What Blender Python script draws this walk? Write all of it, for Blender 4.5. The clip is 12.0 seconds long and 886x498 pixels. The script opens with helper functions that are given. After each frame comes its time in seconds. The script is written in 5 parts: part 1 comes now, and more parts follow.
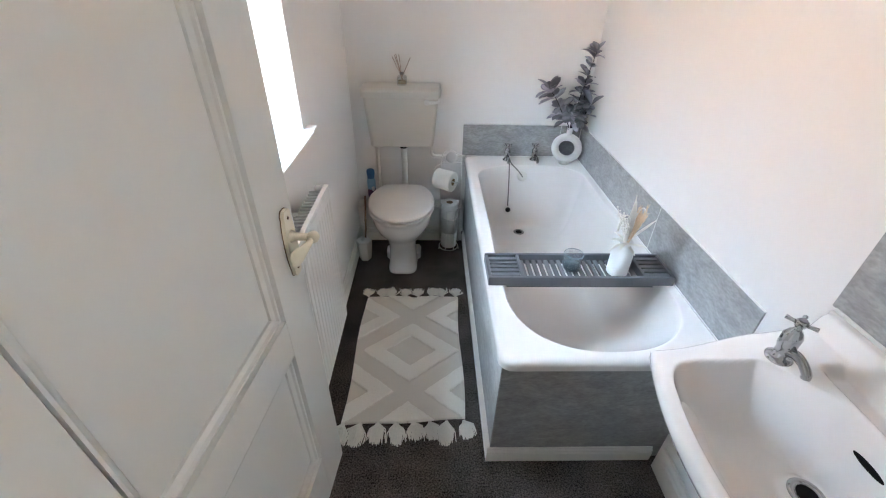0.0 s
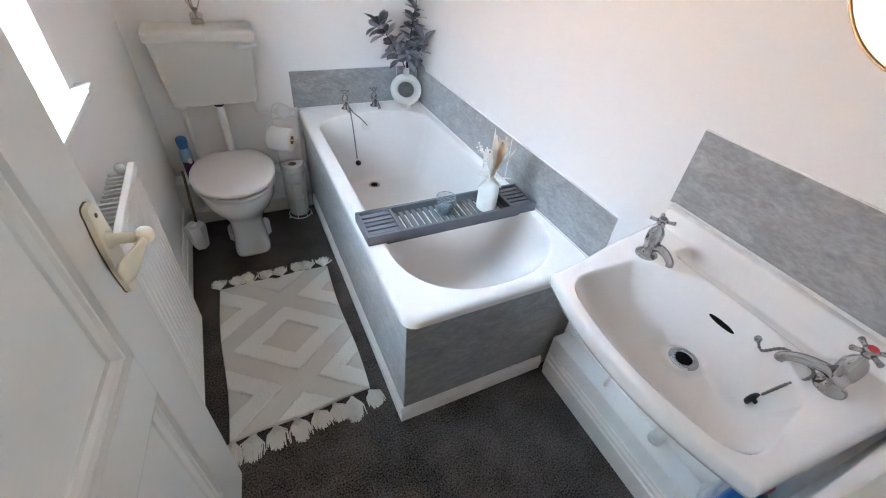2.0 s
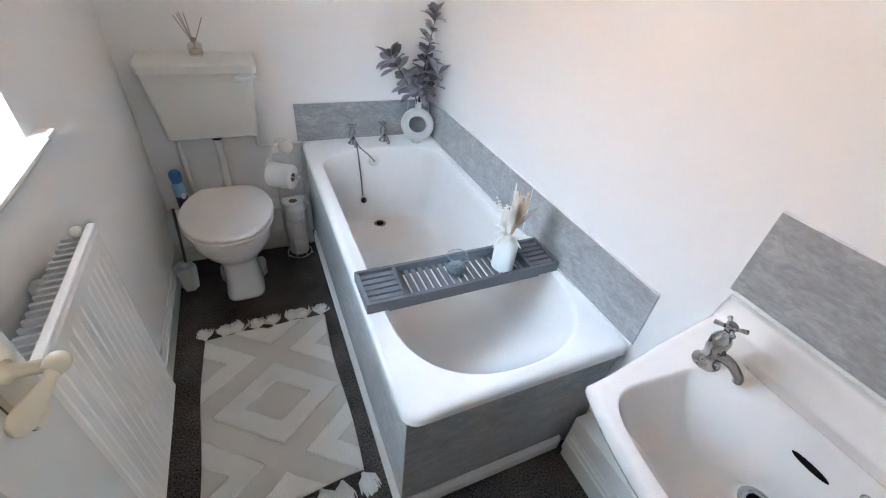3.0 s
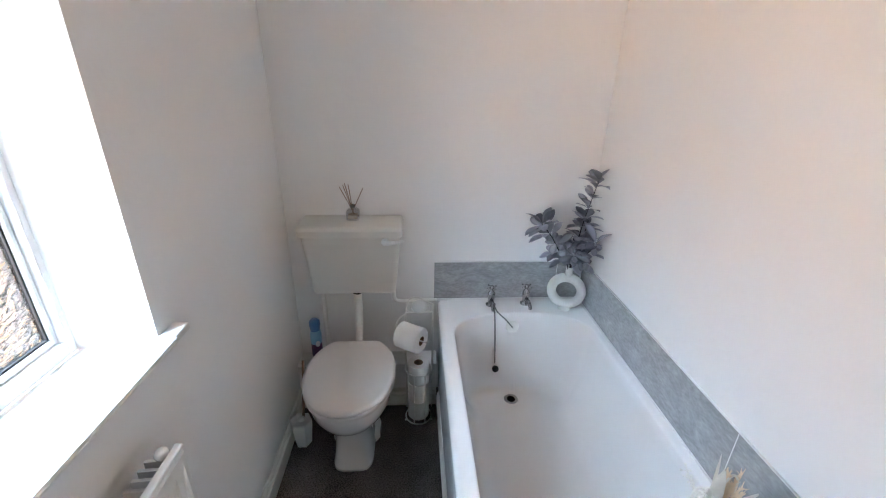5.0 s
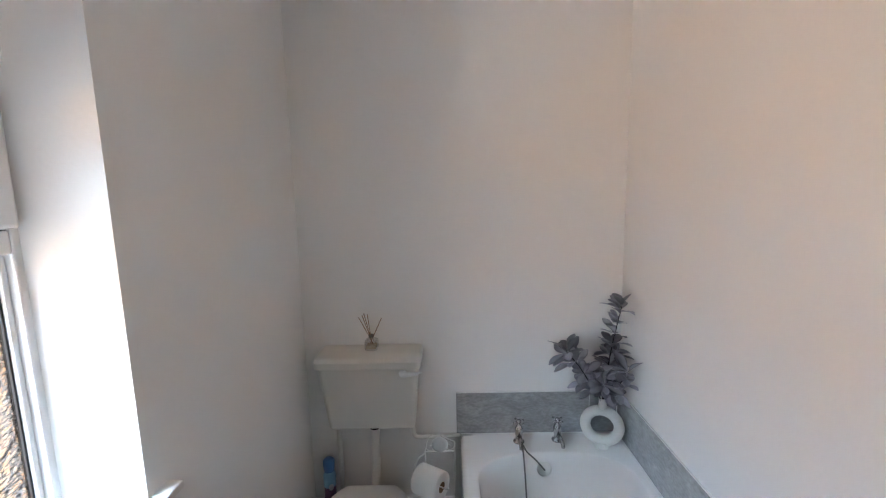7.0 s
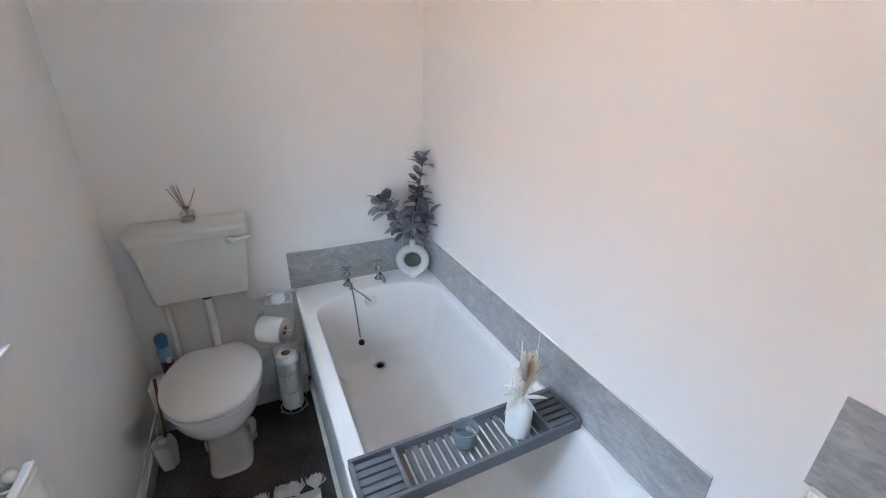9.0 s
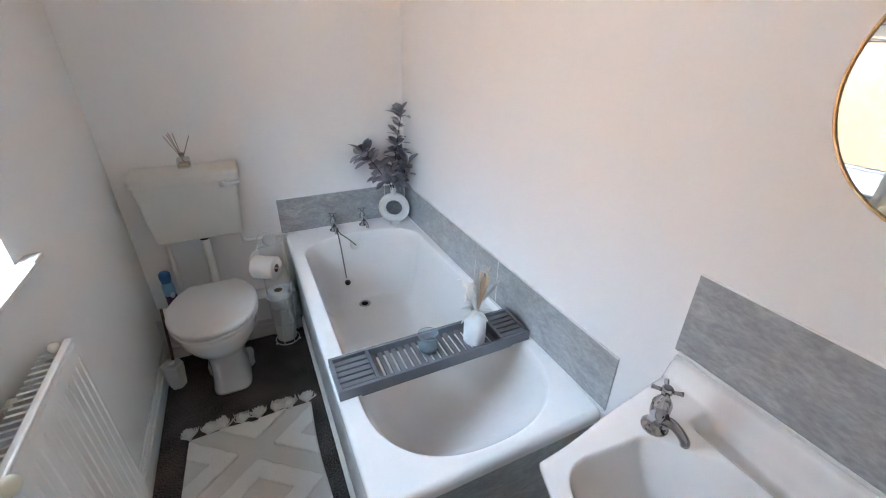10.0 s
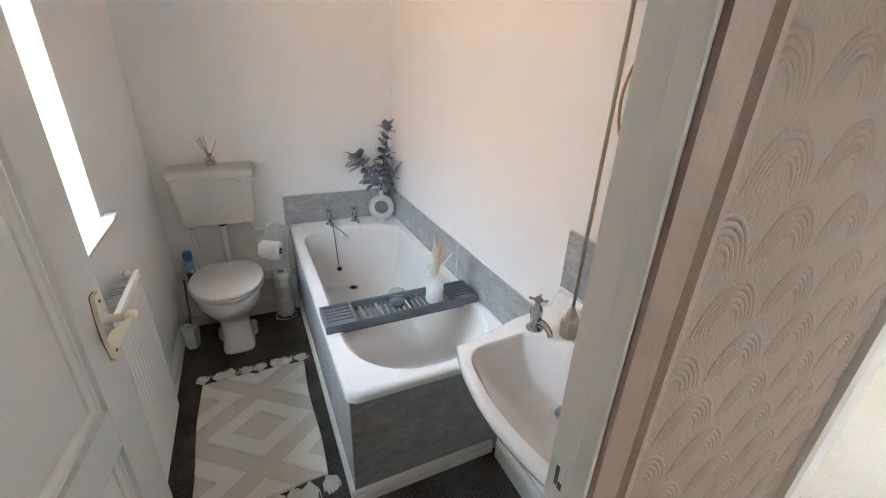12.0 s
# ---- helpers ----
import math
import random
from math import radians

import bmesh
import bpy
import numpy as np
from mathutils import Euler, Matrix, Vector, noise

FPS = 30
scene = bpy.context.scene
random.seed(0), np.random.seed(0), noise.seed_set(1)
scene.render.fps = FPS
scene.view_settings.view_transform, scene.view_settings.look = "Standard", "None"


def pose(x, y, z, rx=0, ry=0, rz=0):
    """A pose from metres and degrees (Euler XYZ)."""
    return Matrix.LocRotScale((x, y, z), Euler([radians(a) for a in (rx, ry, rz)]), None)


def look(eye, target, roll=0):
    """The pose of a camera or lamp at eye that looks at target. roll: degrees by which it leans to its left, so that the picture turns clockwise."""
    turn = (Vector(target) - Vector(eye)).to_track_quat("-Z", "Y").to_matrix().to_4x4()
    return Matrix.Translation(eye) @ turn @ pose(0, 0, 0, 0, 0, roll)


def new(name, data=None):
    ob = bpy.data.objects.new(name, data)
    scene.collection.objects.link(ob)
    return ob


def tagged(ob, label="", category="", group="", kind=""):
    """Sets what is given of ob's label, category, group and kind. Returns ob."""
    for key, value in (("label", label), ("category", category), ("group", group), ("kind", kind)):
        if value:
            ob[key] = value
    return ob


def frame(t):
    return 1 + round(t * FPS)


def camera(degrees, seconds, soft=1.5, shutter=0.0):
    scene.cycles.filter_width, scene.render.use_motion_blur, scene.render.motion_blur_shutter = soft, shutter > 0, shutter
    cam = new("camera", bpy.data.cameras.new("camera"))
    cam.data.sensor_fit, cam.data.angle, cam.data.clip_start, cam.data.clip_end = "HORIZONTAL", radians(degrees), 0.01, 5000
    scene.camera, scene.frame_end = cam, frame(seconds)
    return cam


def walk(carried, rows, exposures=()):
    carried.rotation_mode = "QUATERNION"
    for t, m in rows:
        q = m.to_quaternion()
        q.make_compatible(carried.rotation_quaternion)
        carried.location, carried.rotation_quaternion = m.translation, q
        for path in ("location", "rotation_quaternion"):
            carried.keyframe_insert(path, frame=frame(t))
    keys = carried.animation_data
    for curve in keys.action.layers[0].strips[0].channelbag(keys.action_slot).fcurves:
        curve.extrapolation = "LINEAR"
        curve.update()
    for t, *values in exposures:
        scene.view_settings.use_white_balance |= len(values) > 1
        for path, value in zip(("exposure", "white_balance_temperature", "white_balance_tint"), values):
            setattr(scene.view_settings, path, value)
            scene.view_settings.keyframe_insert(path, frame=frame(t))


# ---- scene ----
cam = camera(94.4, 12.0, soft=1.1)
PATH = [
    (0, (0.581, 0.128, 1.512), (0.638, 1.785, 0.394), 1.4),
    (0.5, (0.539, 0.162, 1.493), (0.956, 1.718, 0.307), 2.2),
    (1, (0.518, 0.171, 1.476), (1.157, 1.612, 0.244), 3.4),
    (1.5, (0.494, 0.191, 1.457), (1.229, 1.562, 0.201), 4.7),
    (2, (0.495, 0.242, 1.453), (1.246, 1.601, 0.191), 5.8),
    (2.5, (0.54, 0.348, 1.457), (1.282, 1.73, 0.216), 6.5),
    (2.7, (0.56, 0.394, 1.459), (1.304, 1.787, 0.232), 6.8),
    (4.5, (0.657, 0.775, 1.537), (1.066, 2.501, 0.614), 2.5),
    (5, (0.681, 0.832, 1.572), (0.816, 2.668, 0.792), 1.4),
    (5.5, (0.717, 0.844, 1.583), (0.542, 2.734, 0.952), 0.1),
    (5.7, (0.725, 0.849, 1.593), (0.446, 2.741, 1.009), -0.1),
    (6, (0.723, 0.864, 1.6), (0.377, 2.768, 1.097), -0.5),
    (6.2, (0.728, 0.861, 1.605), (0.38, 2.785, 1.181), -1.0),
    (6.5, (0.735, 0.87, 1.63), (0.449, 2.817, 1.275), -1.0),
    (7, (0.752, 0.858, 1.648), (0.725, 2.839, 1.375), -1.3),
    (9, (0.675, 0.628, 1.575), (1.468, 2.284, 0.784), 0.8),
    (9.5, (0.686, 0.482, 1.536), (1.469, 2.088, 0.635), 1.0),
    (10, (0.68, 0.382, 1.544), (1.455, 1.974, 0.616), 0.9),
    (10.5, (0.654, 0.277, 1.53), (1.474, 1.873, 0.647), 1.7),
    (11, (0.61, 0.142, 1.549), (1.432, 1.76, 0.708), 2.0),
    (11.5, (0.581, 0.023, 1.574), (1.371, 1.67, 0.761), 2.3),
    (12, (0.606, -0.1, 1.566), (1.406, 1.537, 0.742), 2.5),
]
walk(cam, [(t, look(eye, target, roll)) for t, eye, target, roll in PATH],
     exposures=[(0, 0.87, 6150, 10), (1.5, 0.92, 6050, 10), (2.7, 0.87, 6000, 10), (4.5, 0.80, 5900, 10), (5.5, 0.30, 5950, 10), (6.0, 0.12, 6000, 10),
                (6.5, 0.10, 6050, 10), (7.0, 0.14, 6000, 10), (9.0, 0.55, 5800, 10), (10.5, 0.58, 6050, 10), (12, 0.57, 6400, 10)])


# ---------------------------------------------------------------- light
world = bpy.data.worlds.new("world")
scene.world = world
world.use_nodes = True
wn = world.node_tree.nodes
sky = wn.new("ShaderNodeTexSky")
sky.sky_type, sky.sun_disc = "NISHITA", False
sky.sun_elevation, sky.sun_rotation = radians(40), radians(90)
world.node_tree.links.new(sky.outputs[0], wn["Background"].inputs[0])
wn["Background"].inputs[1].default_value = 0.1

# emission of the backdrops; brick and paving emit instead of being lit
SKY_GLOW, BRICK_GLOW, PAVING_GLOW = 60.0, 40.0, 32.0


def area_lamp(name, m, sx, sy, watts, color):
    data = bpy.data.lights.new(name, "AREA")
    data.shape, data.size, data.size_y, data.energy, data.color = "RECTANGLE", sx, sy, watts, color
    ob = new(name, data)
    ob.matrix_world = m
    return ob


# landing: added fill lamp in an assumed, unseen window; bedroom: its window, out of view
area_lamp("landing_fill", look((1.75, -1.36, 1.45), (1.45, 0.0, 0.4)), 0.9, 0.8, 7.0, (1.0, 0.925, 0.84))
area_lamp("bedroom_daylight", look((5.15, 1.2, 1.5), (2.0, 0.9, 0.3)), 1.4, 1.2, 3, (1.0, 0.97, 0.92))


# ---------------------------------------------------------------- materials
def material(name, color, rough=0.5, metal=0.0, grain=0.0, scale=40.0, bump=0.0, bump_scale=None, color2=None,
             big=0.0, big_scale=3.0, coat=0.0, random_tint=0.0, spec=0.5, detail=4.0):
    """A procedural surface: two scales of tone variation, a fine relief and its gloss."""
    m = bpy.data.materials.new(name)
    m.use_nodes = True
    n, l = m.node_tree.nodes, m.node_tree.links
    b = n["Principled BSDF"]
    b.inputs["Roughness"].default_value = rough
    b.inputs["Metallic"].default_value = metal
    b.inputs["Specular IOR Level"].default_value = spec
    b.inputs["Coat Weight"].default_value = coat
    b.inputs["Coat Roughness"].default_value = 0.08
    tc = n.new("ShaderNodeTexCoord")
    fine = n.new("ShaderNodeTexNoise")
    fine.inputs["Scale"].default_value = scale
    fine.inputs["Detail"].default_value = detail
    l.new(tc.outputs["Object"], fine.inputs["Vector"])
    wide = n.new("ShaderNodeTexNoise")
    wide.inputs["Scale"].default_value = big_scale
    wide.inputs["Detail"].default_value = 3
    l.new(tc.outputs["Object"], wide.inputs["Vector"])
    dark = color2 or tuple(c * 0.6 for c in color)
    mix = n.new("ShaderNodeMix")
    mix.data_type = "RGBA"
    mix.inputs[6].default_value = (*color, 1)
    mix.inputs[7].default_value = (*dark, 1)
    fac = n.new("ShaderNodeMath")
    fac.operation = "MULTIPLY_ADD"
    l.new(fine.outputs["Fac"], fac.inputs[0])
    fac.inputs[1].default_value = grain * 2
    fac.inputs[2].default_value = -grain * 0.6
    fac2 = n.new("ShaderNodeMath")
    fac2.operation, fac2.use_clamp = "MULTIPLY_ADD", True
    l.new(wide.outputs["Fac"], fac2.inputs[0])
    fac2.inputs[1].default_value = big * 2
    off = n.new("ShaderNodeMath")
    off.operation = "SUBTRACT"
    l.new(fac.outputs[0], off.inputs[0])
    off.inputs[1].default_value = big * 0.7
    l.new(off.outputs[0], fac2.inputs[2])
    l.new(fac2.outputs[0], mix.inputs[0])
    out = mix.outputs[2]
    if random_tint:
        info = n.new("ShaderNodeObjectInfo")
        hsv = n.new("ShaderNodeHueSaturation")
        mr = n.new("ShaderNodeMapRange")
        l.new(info.outputs["Random"], mr.inputs[0])
        mr.inputs[3].default_value, mr.inputs[4].default_value = 1 - random_tint, 1 + random_tint
        l.new(mr.outputs[0], hsv.inputs["Value"])
        l.new(out, hsv.inputs["Color"])
        out = hsv.outputs[0]
    l.new(out, b.inputs["Base Color"])
    if bump:
        bn = n.new("ShaderNodeTexNoise")
        bn.inputs["Scale"].default_value = bump_scale or scale
        bn.inputs["Detail"].default_value = 5
        l.new(tc.outputs["Object"], bn.inputs["Vector"])
        bp = n.new("ShaderNodeBump")
        bp.inputs["Strength"].default_value = bump
        bp.inputs["Distance"].default_value = 0.01
        l.new(bn.outputs["Fac"], bp.inputs["Height"])
        l.new(bp.outputs[0], b.inputs["Normal"])
    return m


WALL = material("wall_paint", (0.855, 0.845, 0.835), 0.62, grain=0.03, scale=60, bump=0.06, bump_scale=90, big=0.05, big_scale=1.6,
                color2=(0.78, 0.765, 0.75))
CEILING = material("ceiling_paint", (0.86, 0.855, 0.85), 0.8, bump=0.08, bump_scale=120)
GLOSS = material("white_gloss_paint", (0.78, 0.765, 0.735), 0.3, grain=0.03, scale=25, bump=0.05, bump_scale=45, color2=(0.66, 0.64, 0.60), big=0.06)
DOORPAINT = material("door_satin_paint", (0.61, 0.605, 0.58), 0.38, grain=0.05, scale=30, bump=0.05, bump_scale=60, color2=(0.53, 0.52, 0.49), big=0.06, big_scale=2)
UPVC = material("upvc", (0.80, 0.80, 0.80), 0.25, grain=0.02, scale=20, big=0.04)
CERAMIC = material("ceramic", (0.81, 0.788, 0.778), 0.055, coat=0.4, grain=0.02, scale=12, big=0.05, big_scale=4, color2=(0.74, 0.725, 0.70))
BATH = material("bath_enamel", (0.815, 0.79, 0.775), 0.2, coat=0.15, grain=0.02, scale=14, big=0.08, big_scale=3, color2=(0.72, 0.71, 0.66))
SEAT = material("seat_plastic", (0.74, 0.715, 0.70), 0.3, grain=0.03, scale=20)
CISTERN = material("cistern_plastic", (0.71, 0.69, 0.645), 0.35, grain=0.04, scale=15, big=0.06, color2=(0.68, 0.66, 0.61))
PIPE = material("pipe_plastic", (0.76, 0.75, 0.72), 0.35, grain=0.05, scale=30)
CHROME = material("chrome", (0.46, 0.46, 0.47), 0.07, metal=1.0, grain=0.12, scale=60, color2=(0.44, 0.43, 0.42))
CHAIN = material("chain_metal", (0.20, 0.195, 0.19), 0.35, metal=1.0, grain=0.3, scale=200)
BRASS = material("aged_brass", (0.66, 0.52, 0.32), 0.28, metal=0.85, grain=0.2, scale=40, color2=(0.45, 0.33, 0.18))
CREAM = material("cream_lacquer", (0.68, 0.61, 0.47), 0.28, metal=0.05, grain=0.12, scale=35, color2=(0.50, 0.42, 0.28), coat=0.2)
DARKEDGE = material("worn_brass_edge", (0.16, 0.10, 0.06), 0.45, metal=0.5, grain=0.3, scale=80)
GOLD = material("gold_frame", (0.50, 0.33, 0.17), 0.25, metal=1.0, grain=0.15, scale=50)
BLACK = material("black_rubber", (0.012, 0.012, 0.013), 0.5, grain=0.2, scale=60)
DARKHOLE = material("dark_hole", (0.006, 0.006, 0.006), 0.8, spec=0.08)
SILICONE = material("white_silicone", (0.78, 0.78, 0.76), 0.35, grain=0.1, scale=40)
TRAY = material("grey_tray_plastic", (0.105, 0.108, 0.120), 0.45, grain=0.12, scale=80, bump=0.05, bump_scale=300)
PAPER = material("toilet_paper", (0.78, 0.765, 0.74), 0.95, grain=0.06, scale=120, bump=0.15, bump_scale=260, spec=0.1)
CARD = material("cardboard_core", (0.24, 0.17, 0.11), 0.9, grain=0.2, scale=90)
WIRE = material("white_wire", (0.74, 0.73, 0.70), 0.35, grain=0.05)
VASE = material("matt_vase", (0.70, 0.69, 0.66), 0.75, grain=0.08, scale=90, bump=0.12, bump_scale=150, spec=0.3)
POT = material("white_pot", (0.76, 0.76, 0.75), 0.4, grain=0.03)
STEM = material("dark_stem", (0.035, 0.035, 0.045), 0.7, grain=0.3, scale=60)
LEAF = material("slate_leaf", (0.45, 0.45, 0.505), 0.75, grain=0.35, scale=35, color2=(0.21, 0.21, 0.25), random_tint=0.35, spec=0.3)
DRIED = material("dried_white", (0.80, 0.77, 0.71), 0.9, grain=0.15, scale=80, spec=0.15)
PAMPAS = material("dried_straw", (0.78, 0.61, 0.43), 0.95, grain=0.3, scale=120, spec=0.1)
REED = material("diffuser_reed", (0.30, 0.19, 0.13), 0.8, grain=0.3, scale=60)
CARPET = material("charcoal_carpet", (0.195, 0.167, 0.152), 0.98, grain=1.0, scale=175, bump=1.0, bump_scale=190, color2=(0.012, 0.010, 0.0095),
                  big=0.45, big_scale=7, spec=0.08, detail=2)
BEIGECARPET = material("beige_carpet", (0.52, 0.46, 0.37), 0.98, grain=0.5, scale=160, bump=0.8, bump_scale=220, color2=(0.36, 0.31, 0.24), big=0.2, spec=0.08)
RUGWEAVE = material("rug_weave", (0.72, 0.68, 0.63), 0.95, grain=0.3, scale=260, bump=0.3, bump_scale=300, color2=(0.58, 0.545, 0.50), big=0.1, big_scale=8, spec=0.1)
RUGPILE = material("rug_pile", (0.88, 0.855, 0.81), 0.98, grain=0.4, scale=200, bump=0.4, bump_scale=230, color2=(0.72, 0.69, 0.64), big=0.12, big_scale=9, spec=0.08)
TASSEL = material("tassel_cotton", (0.80, 0.775, 0.725), 0.95, grain=0.3, scale=150, spec=0.1)
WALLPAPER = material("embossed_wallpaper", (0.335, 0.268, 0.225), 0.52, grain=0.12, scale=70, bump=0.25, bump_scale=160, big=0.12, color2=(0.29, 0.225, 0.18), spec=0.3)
FIN = material("radiator_fin", (0.60, 0.60, 0.59), 0.45, grain=0.1)
CORD = material("pull_cord", (0.62, 0.55, 0.44), 0.85, grain=0.4, scale=300, bump=0.4, bump_scale=500)
PULL = material("pull_plastic", (0.70, 0.65, 0.56), 0.4, grain=0.08)
CANBLUE = material("can_blue", (0.05, 0.17, 0.42), 0.3, grain=0.1, scale=40)
CANLIGHT = material("can_light_blue", (0.25, 0.47, 0.66), 0.35, grain=0.15, scale=50)
CANPURPLE = material("can_purple", (0.06, 0.03, 0.12), 0.3, grain=0.4, scale=60, color2=(0.25, 0.03, 0.08))
LABELW = material("label_white", (0.70, 0.70, 0.72), 0.4)
REDCAP = material("red_cap", (0.55, 0.02, 0.015), 0.35)
BLEACH = material("bottle_blue", (0.02, 0.13, 0.42), 0.3, grain=0.1, scale=30)
WOODWORN = material("worn_wood", (0.16, 0.08, 0.045), 0.7, grain=0.4, scale=90)
FLAKE = material("chipped_cream_paint", (0.38, 0.29, 0.24), 0.5, grain=0.15, scale=50, color2=(0.30, 0.225, 0.18), bump=0.2, bump_scale=90)


def stone_laminate():
    m = material("grey_stone_laminate", (0.27, 0.275, 0.28), 0.42)
    n, l = m.node_tree.nodes, m.node_tree.links
    b = n["Principled BSDF"]
    tc = n.new("ShaderNodeTexCoord")
    mp = n.new("ShaderNodeMapping")
    mp.inputs["Scale"].default_value = (2.6, 2.6, 5.6)
    mp.inputs["Rotation"].default_value = (0.10, 0.06, 0)
    l.new(tc.outputs["Object"], mp.inputs["Vector"])
    a = n.new("ShaderNodeTexNoise")
    a.inputs["Scale"].default_value, a.inputs["Detail"].default_value, a.inputs["Roughness"].default_value = 3.6, 10, 0.74
    a.inputs["Distortion"].default_value = 0.8
    l.new(mp.outputs[0], a.inputs["Vector"])
    r = n.new("ShaderNodeValToRGB")
    e = r.color_ramp.elements
    e[0].position, e[0].color = 0.28, (0.235, 0.236, 0.237, 1)
    e[1].position, e[1].color = 0.74, (0.44, 0.443, 0.443, 1)
    x = e.new(0.47)
    x.color = (0.305, 0.305, 0.305, 1)
    x = e.new(0.56)
    x.color = (0.345, 0.346, 0.345, 1)
    l.new(a.outputs["Fac"], r.inputs[0])
    v = n.new("ShaderNodeTexNoise")
    v.inputs["Scale"].default_value, v.inputs["Detail"].default_value = 22, 8
    l.new(mp.outputs[0], v.inputs["Vector"])
    mx = n.new("ShaderNodeMix")
    mx.data_type, mx.blend_type = "RGBA", "OVERLAY"
    mx.inputs[0].default_value = 0.34
    l.new(r.outputs[0], mx.inputs[6])
    l.new(v.outputs["Fac"], mx.inputs[7])
    l.new(mx.outputs[2], b.inputs["Base Color"])
    bp = n.new("ShaderNodeBump")
    bp.inputs["Strength"].default_value, bp.inputs["Distance"].default_value = 0.08, 0.01
    l.new(a.outputs["Fac"], bp.inputs["Height"])
    l.new(bp.outputs[0], b.inputs["Normal"])
    return m


STONE = stone_laminate()


def glass(name, color=(1, 1, 1), rough=0.0, ripple=0.0, ripple_scale=60.0):
    m = bpy.data.materials.new(name)
    m.use_nodes = True
    n, l = m.node_tree.nodes, m.node_tree.links
    b = n["Principled BSDF"]
    b.inputs["Base Color"].default_value = (*color, 1)
    b.inputs["Transmission Weight"].default_value = 1
    b.inputs["Roughness"].default_value = rough
    b.inputs["IOR"].default_value = 1.45
    if ripple:
        tc = n.new("ShaderNodeTexCoord")
        mp = n.new("ShaderNodeMapping")
        mp.inputs["Scale"].default_value = (1.0, 0.55, 1.3)
        l.new(tc.outputs["Object"], mp.inputs["Vector"])
        nz = n.new("ShaderNodeTexNoise")
        nz.inputs["Scale"].default_value, nz.inputs["Detail"].default_value, nz.inputs["Distortion"].default_value = ripple_scale, 1.0, 0.5
        l.new(mp.outputs[0], nz.inputs["Vector"])
        bp = n.new("ShaderNodeBump")
        bp.inputs["Strength"].default_value, bp.inputs["Distance"].default_value = ripple, 0.02
        l.new(nz.outputs["Fac"], bp.inputs["Height"])
        l.new(bp.outputs[0], b.inputs["Normal"])
    return m


PANE = glass("obscure_glass", (0.038, 0.0375, 0.036), 0.06, 0.44, 92)

MIRROR = bpy.data.materials.new("mirror_silver")
MIRROR.use_nodes = True
_b = MIRROR.node_tree.nodes["Principled BSDF"]
_b.inputs["Base Color"].default_value = (0.90, 0.91, 0.90, 1)
_b.inputs["Metallic"].default_value, _b.inputs["Roughness"].default_value = 1.0, 0.015


# ---------------------------------------------------------------- mesh helpers
def mesh_of(name, bm, mat, smooth=False):
    me = bpy.data.meshes.new(name)
    bm.normal_update()
    bm.to_mesh(me)
    bm.free()
    for x in (mat if isinstance(mat, (list, tuple)) else [mat]):
        me.materials.append(x)
    if smooth:
        for p in me.polygons:
            p.use_smooth = True
    return me


def part(name, bm, mat, parent=None, label="", smooth=False):
    ob = new(name, mesh_of(name, bm, mat, smooth))
    if parent is not None:
        ob.parent = parent
    if label:
        tagged(ob, label)
    return ob


def thing(name, label, category, group="", at=(0, 0, 0), kind=""):
    ob = new(name)
    ob.location = at
    ob.empty_display_size = 0.05
    return tagged(ob, label, category, group, kind)


def box(bm, x0, x1, y0, y1, z0, z1, bevel=0.0, seg=2):
    r = bmesh.ops.create_cube(bm, size=1, matrix=Matrix.Translation(((x0 + x1) / 2, (y0 + y1) / 2, (z0 + z1) / 2)) @
                              Matrix.Diagonal((abs(x1 - x0), abs(y1 - y0), abs(z1 - z0), 1)))
    if bevel:
        edges = {e for v in r["verts"] for e in v.link_edges}
        bmesh.ops.bevel(bm, geom=list(edges), offset=bevel, segments=seg, affect="EDGES", profile=0.5)
    return bm


def boxes(*specs, bevel=0.0):
    bm = bmesh.new()
    for s in specs:
        box(bm, *s, bevel=bevel)
    return bm


def lathe(bm, profile, centre=(0, 0, 0), n=28, m=None):
    """Turns (radius, height) pairs about z."""
    base = Matrix.Translation(centre) @ (m or Matrix.Identity(4))
    rings = []
    for r, z in profile:
        if r < 1e-5:
            rings.append([bm.verts.new(base @ Vector((0, 0, z)))])
        else:
            rings.append([bm.verts.new(base @ Vector((r * math.cos(2 * math.pi * k / n), r * math.sin(2 * math.pi * k / n), z))) for k in range(n)])
    for a, b in zip(rings, rings[1:]):
        for k in range(n):
            q = (k + 1) % n
            if len(a) == 1 and len(b) > 1:
                bm.faces.new((a[0], b[q], b[k]))
            elif len(b) == 1 and len(a) > 1:
                bm.faces.new((a[k], a[q], b[0]))
            elif len(a) > 1:
                bm.faces.new((a[k], a[q], b[q], b[k]))
    return bm


def tube(bm, pts, r, n=10, caps=True):
    """A round bar along points; r is one radius or one for each point."""
    pts = [Vector(p) for p in pts]
    rs = r if isinstance(r, (list, tuple)) else [r] * len(pts)
    rings, up = [], None
    for i, p in enumerate(pts):
        d = (pts[min(i + 1, len(pts) - 1)] - pts[max(i - 1, 0)]).normalized()
        if up is None:
            up = d.orthogonal().normalized()
        up = (up - d * up.dot(d)).normalized()
        side = d.cross(up)
        rings.append([bm.verts.new(p + rs[i] * (math.cos(2 * math.pi * k / n) * up + math.sin(2 * math.pi * k / n) * side)) for k in range(n)])
    for a, b in zip(rings, rings[1:]):
        for k in range(n):
            q = (k + 1) % n
            bm.faces.new((a[k], a[q], b[q], b[k]))
    if caps:
        bm.faces.new(rings[0][::-1])
        bm.faces.new(rings[-1])
    return bm


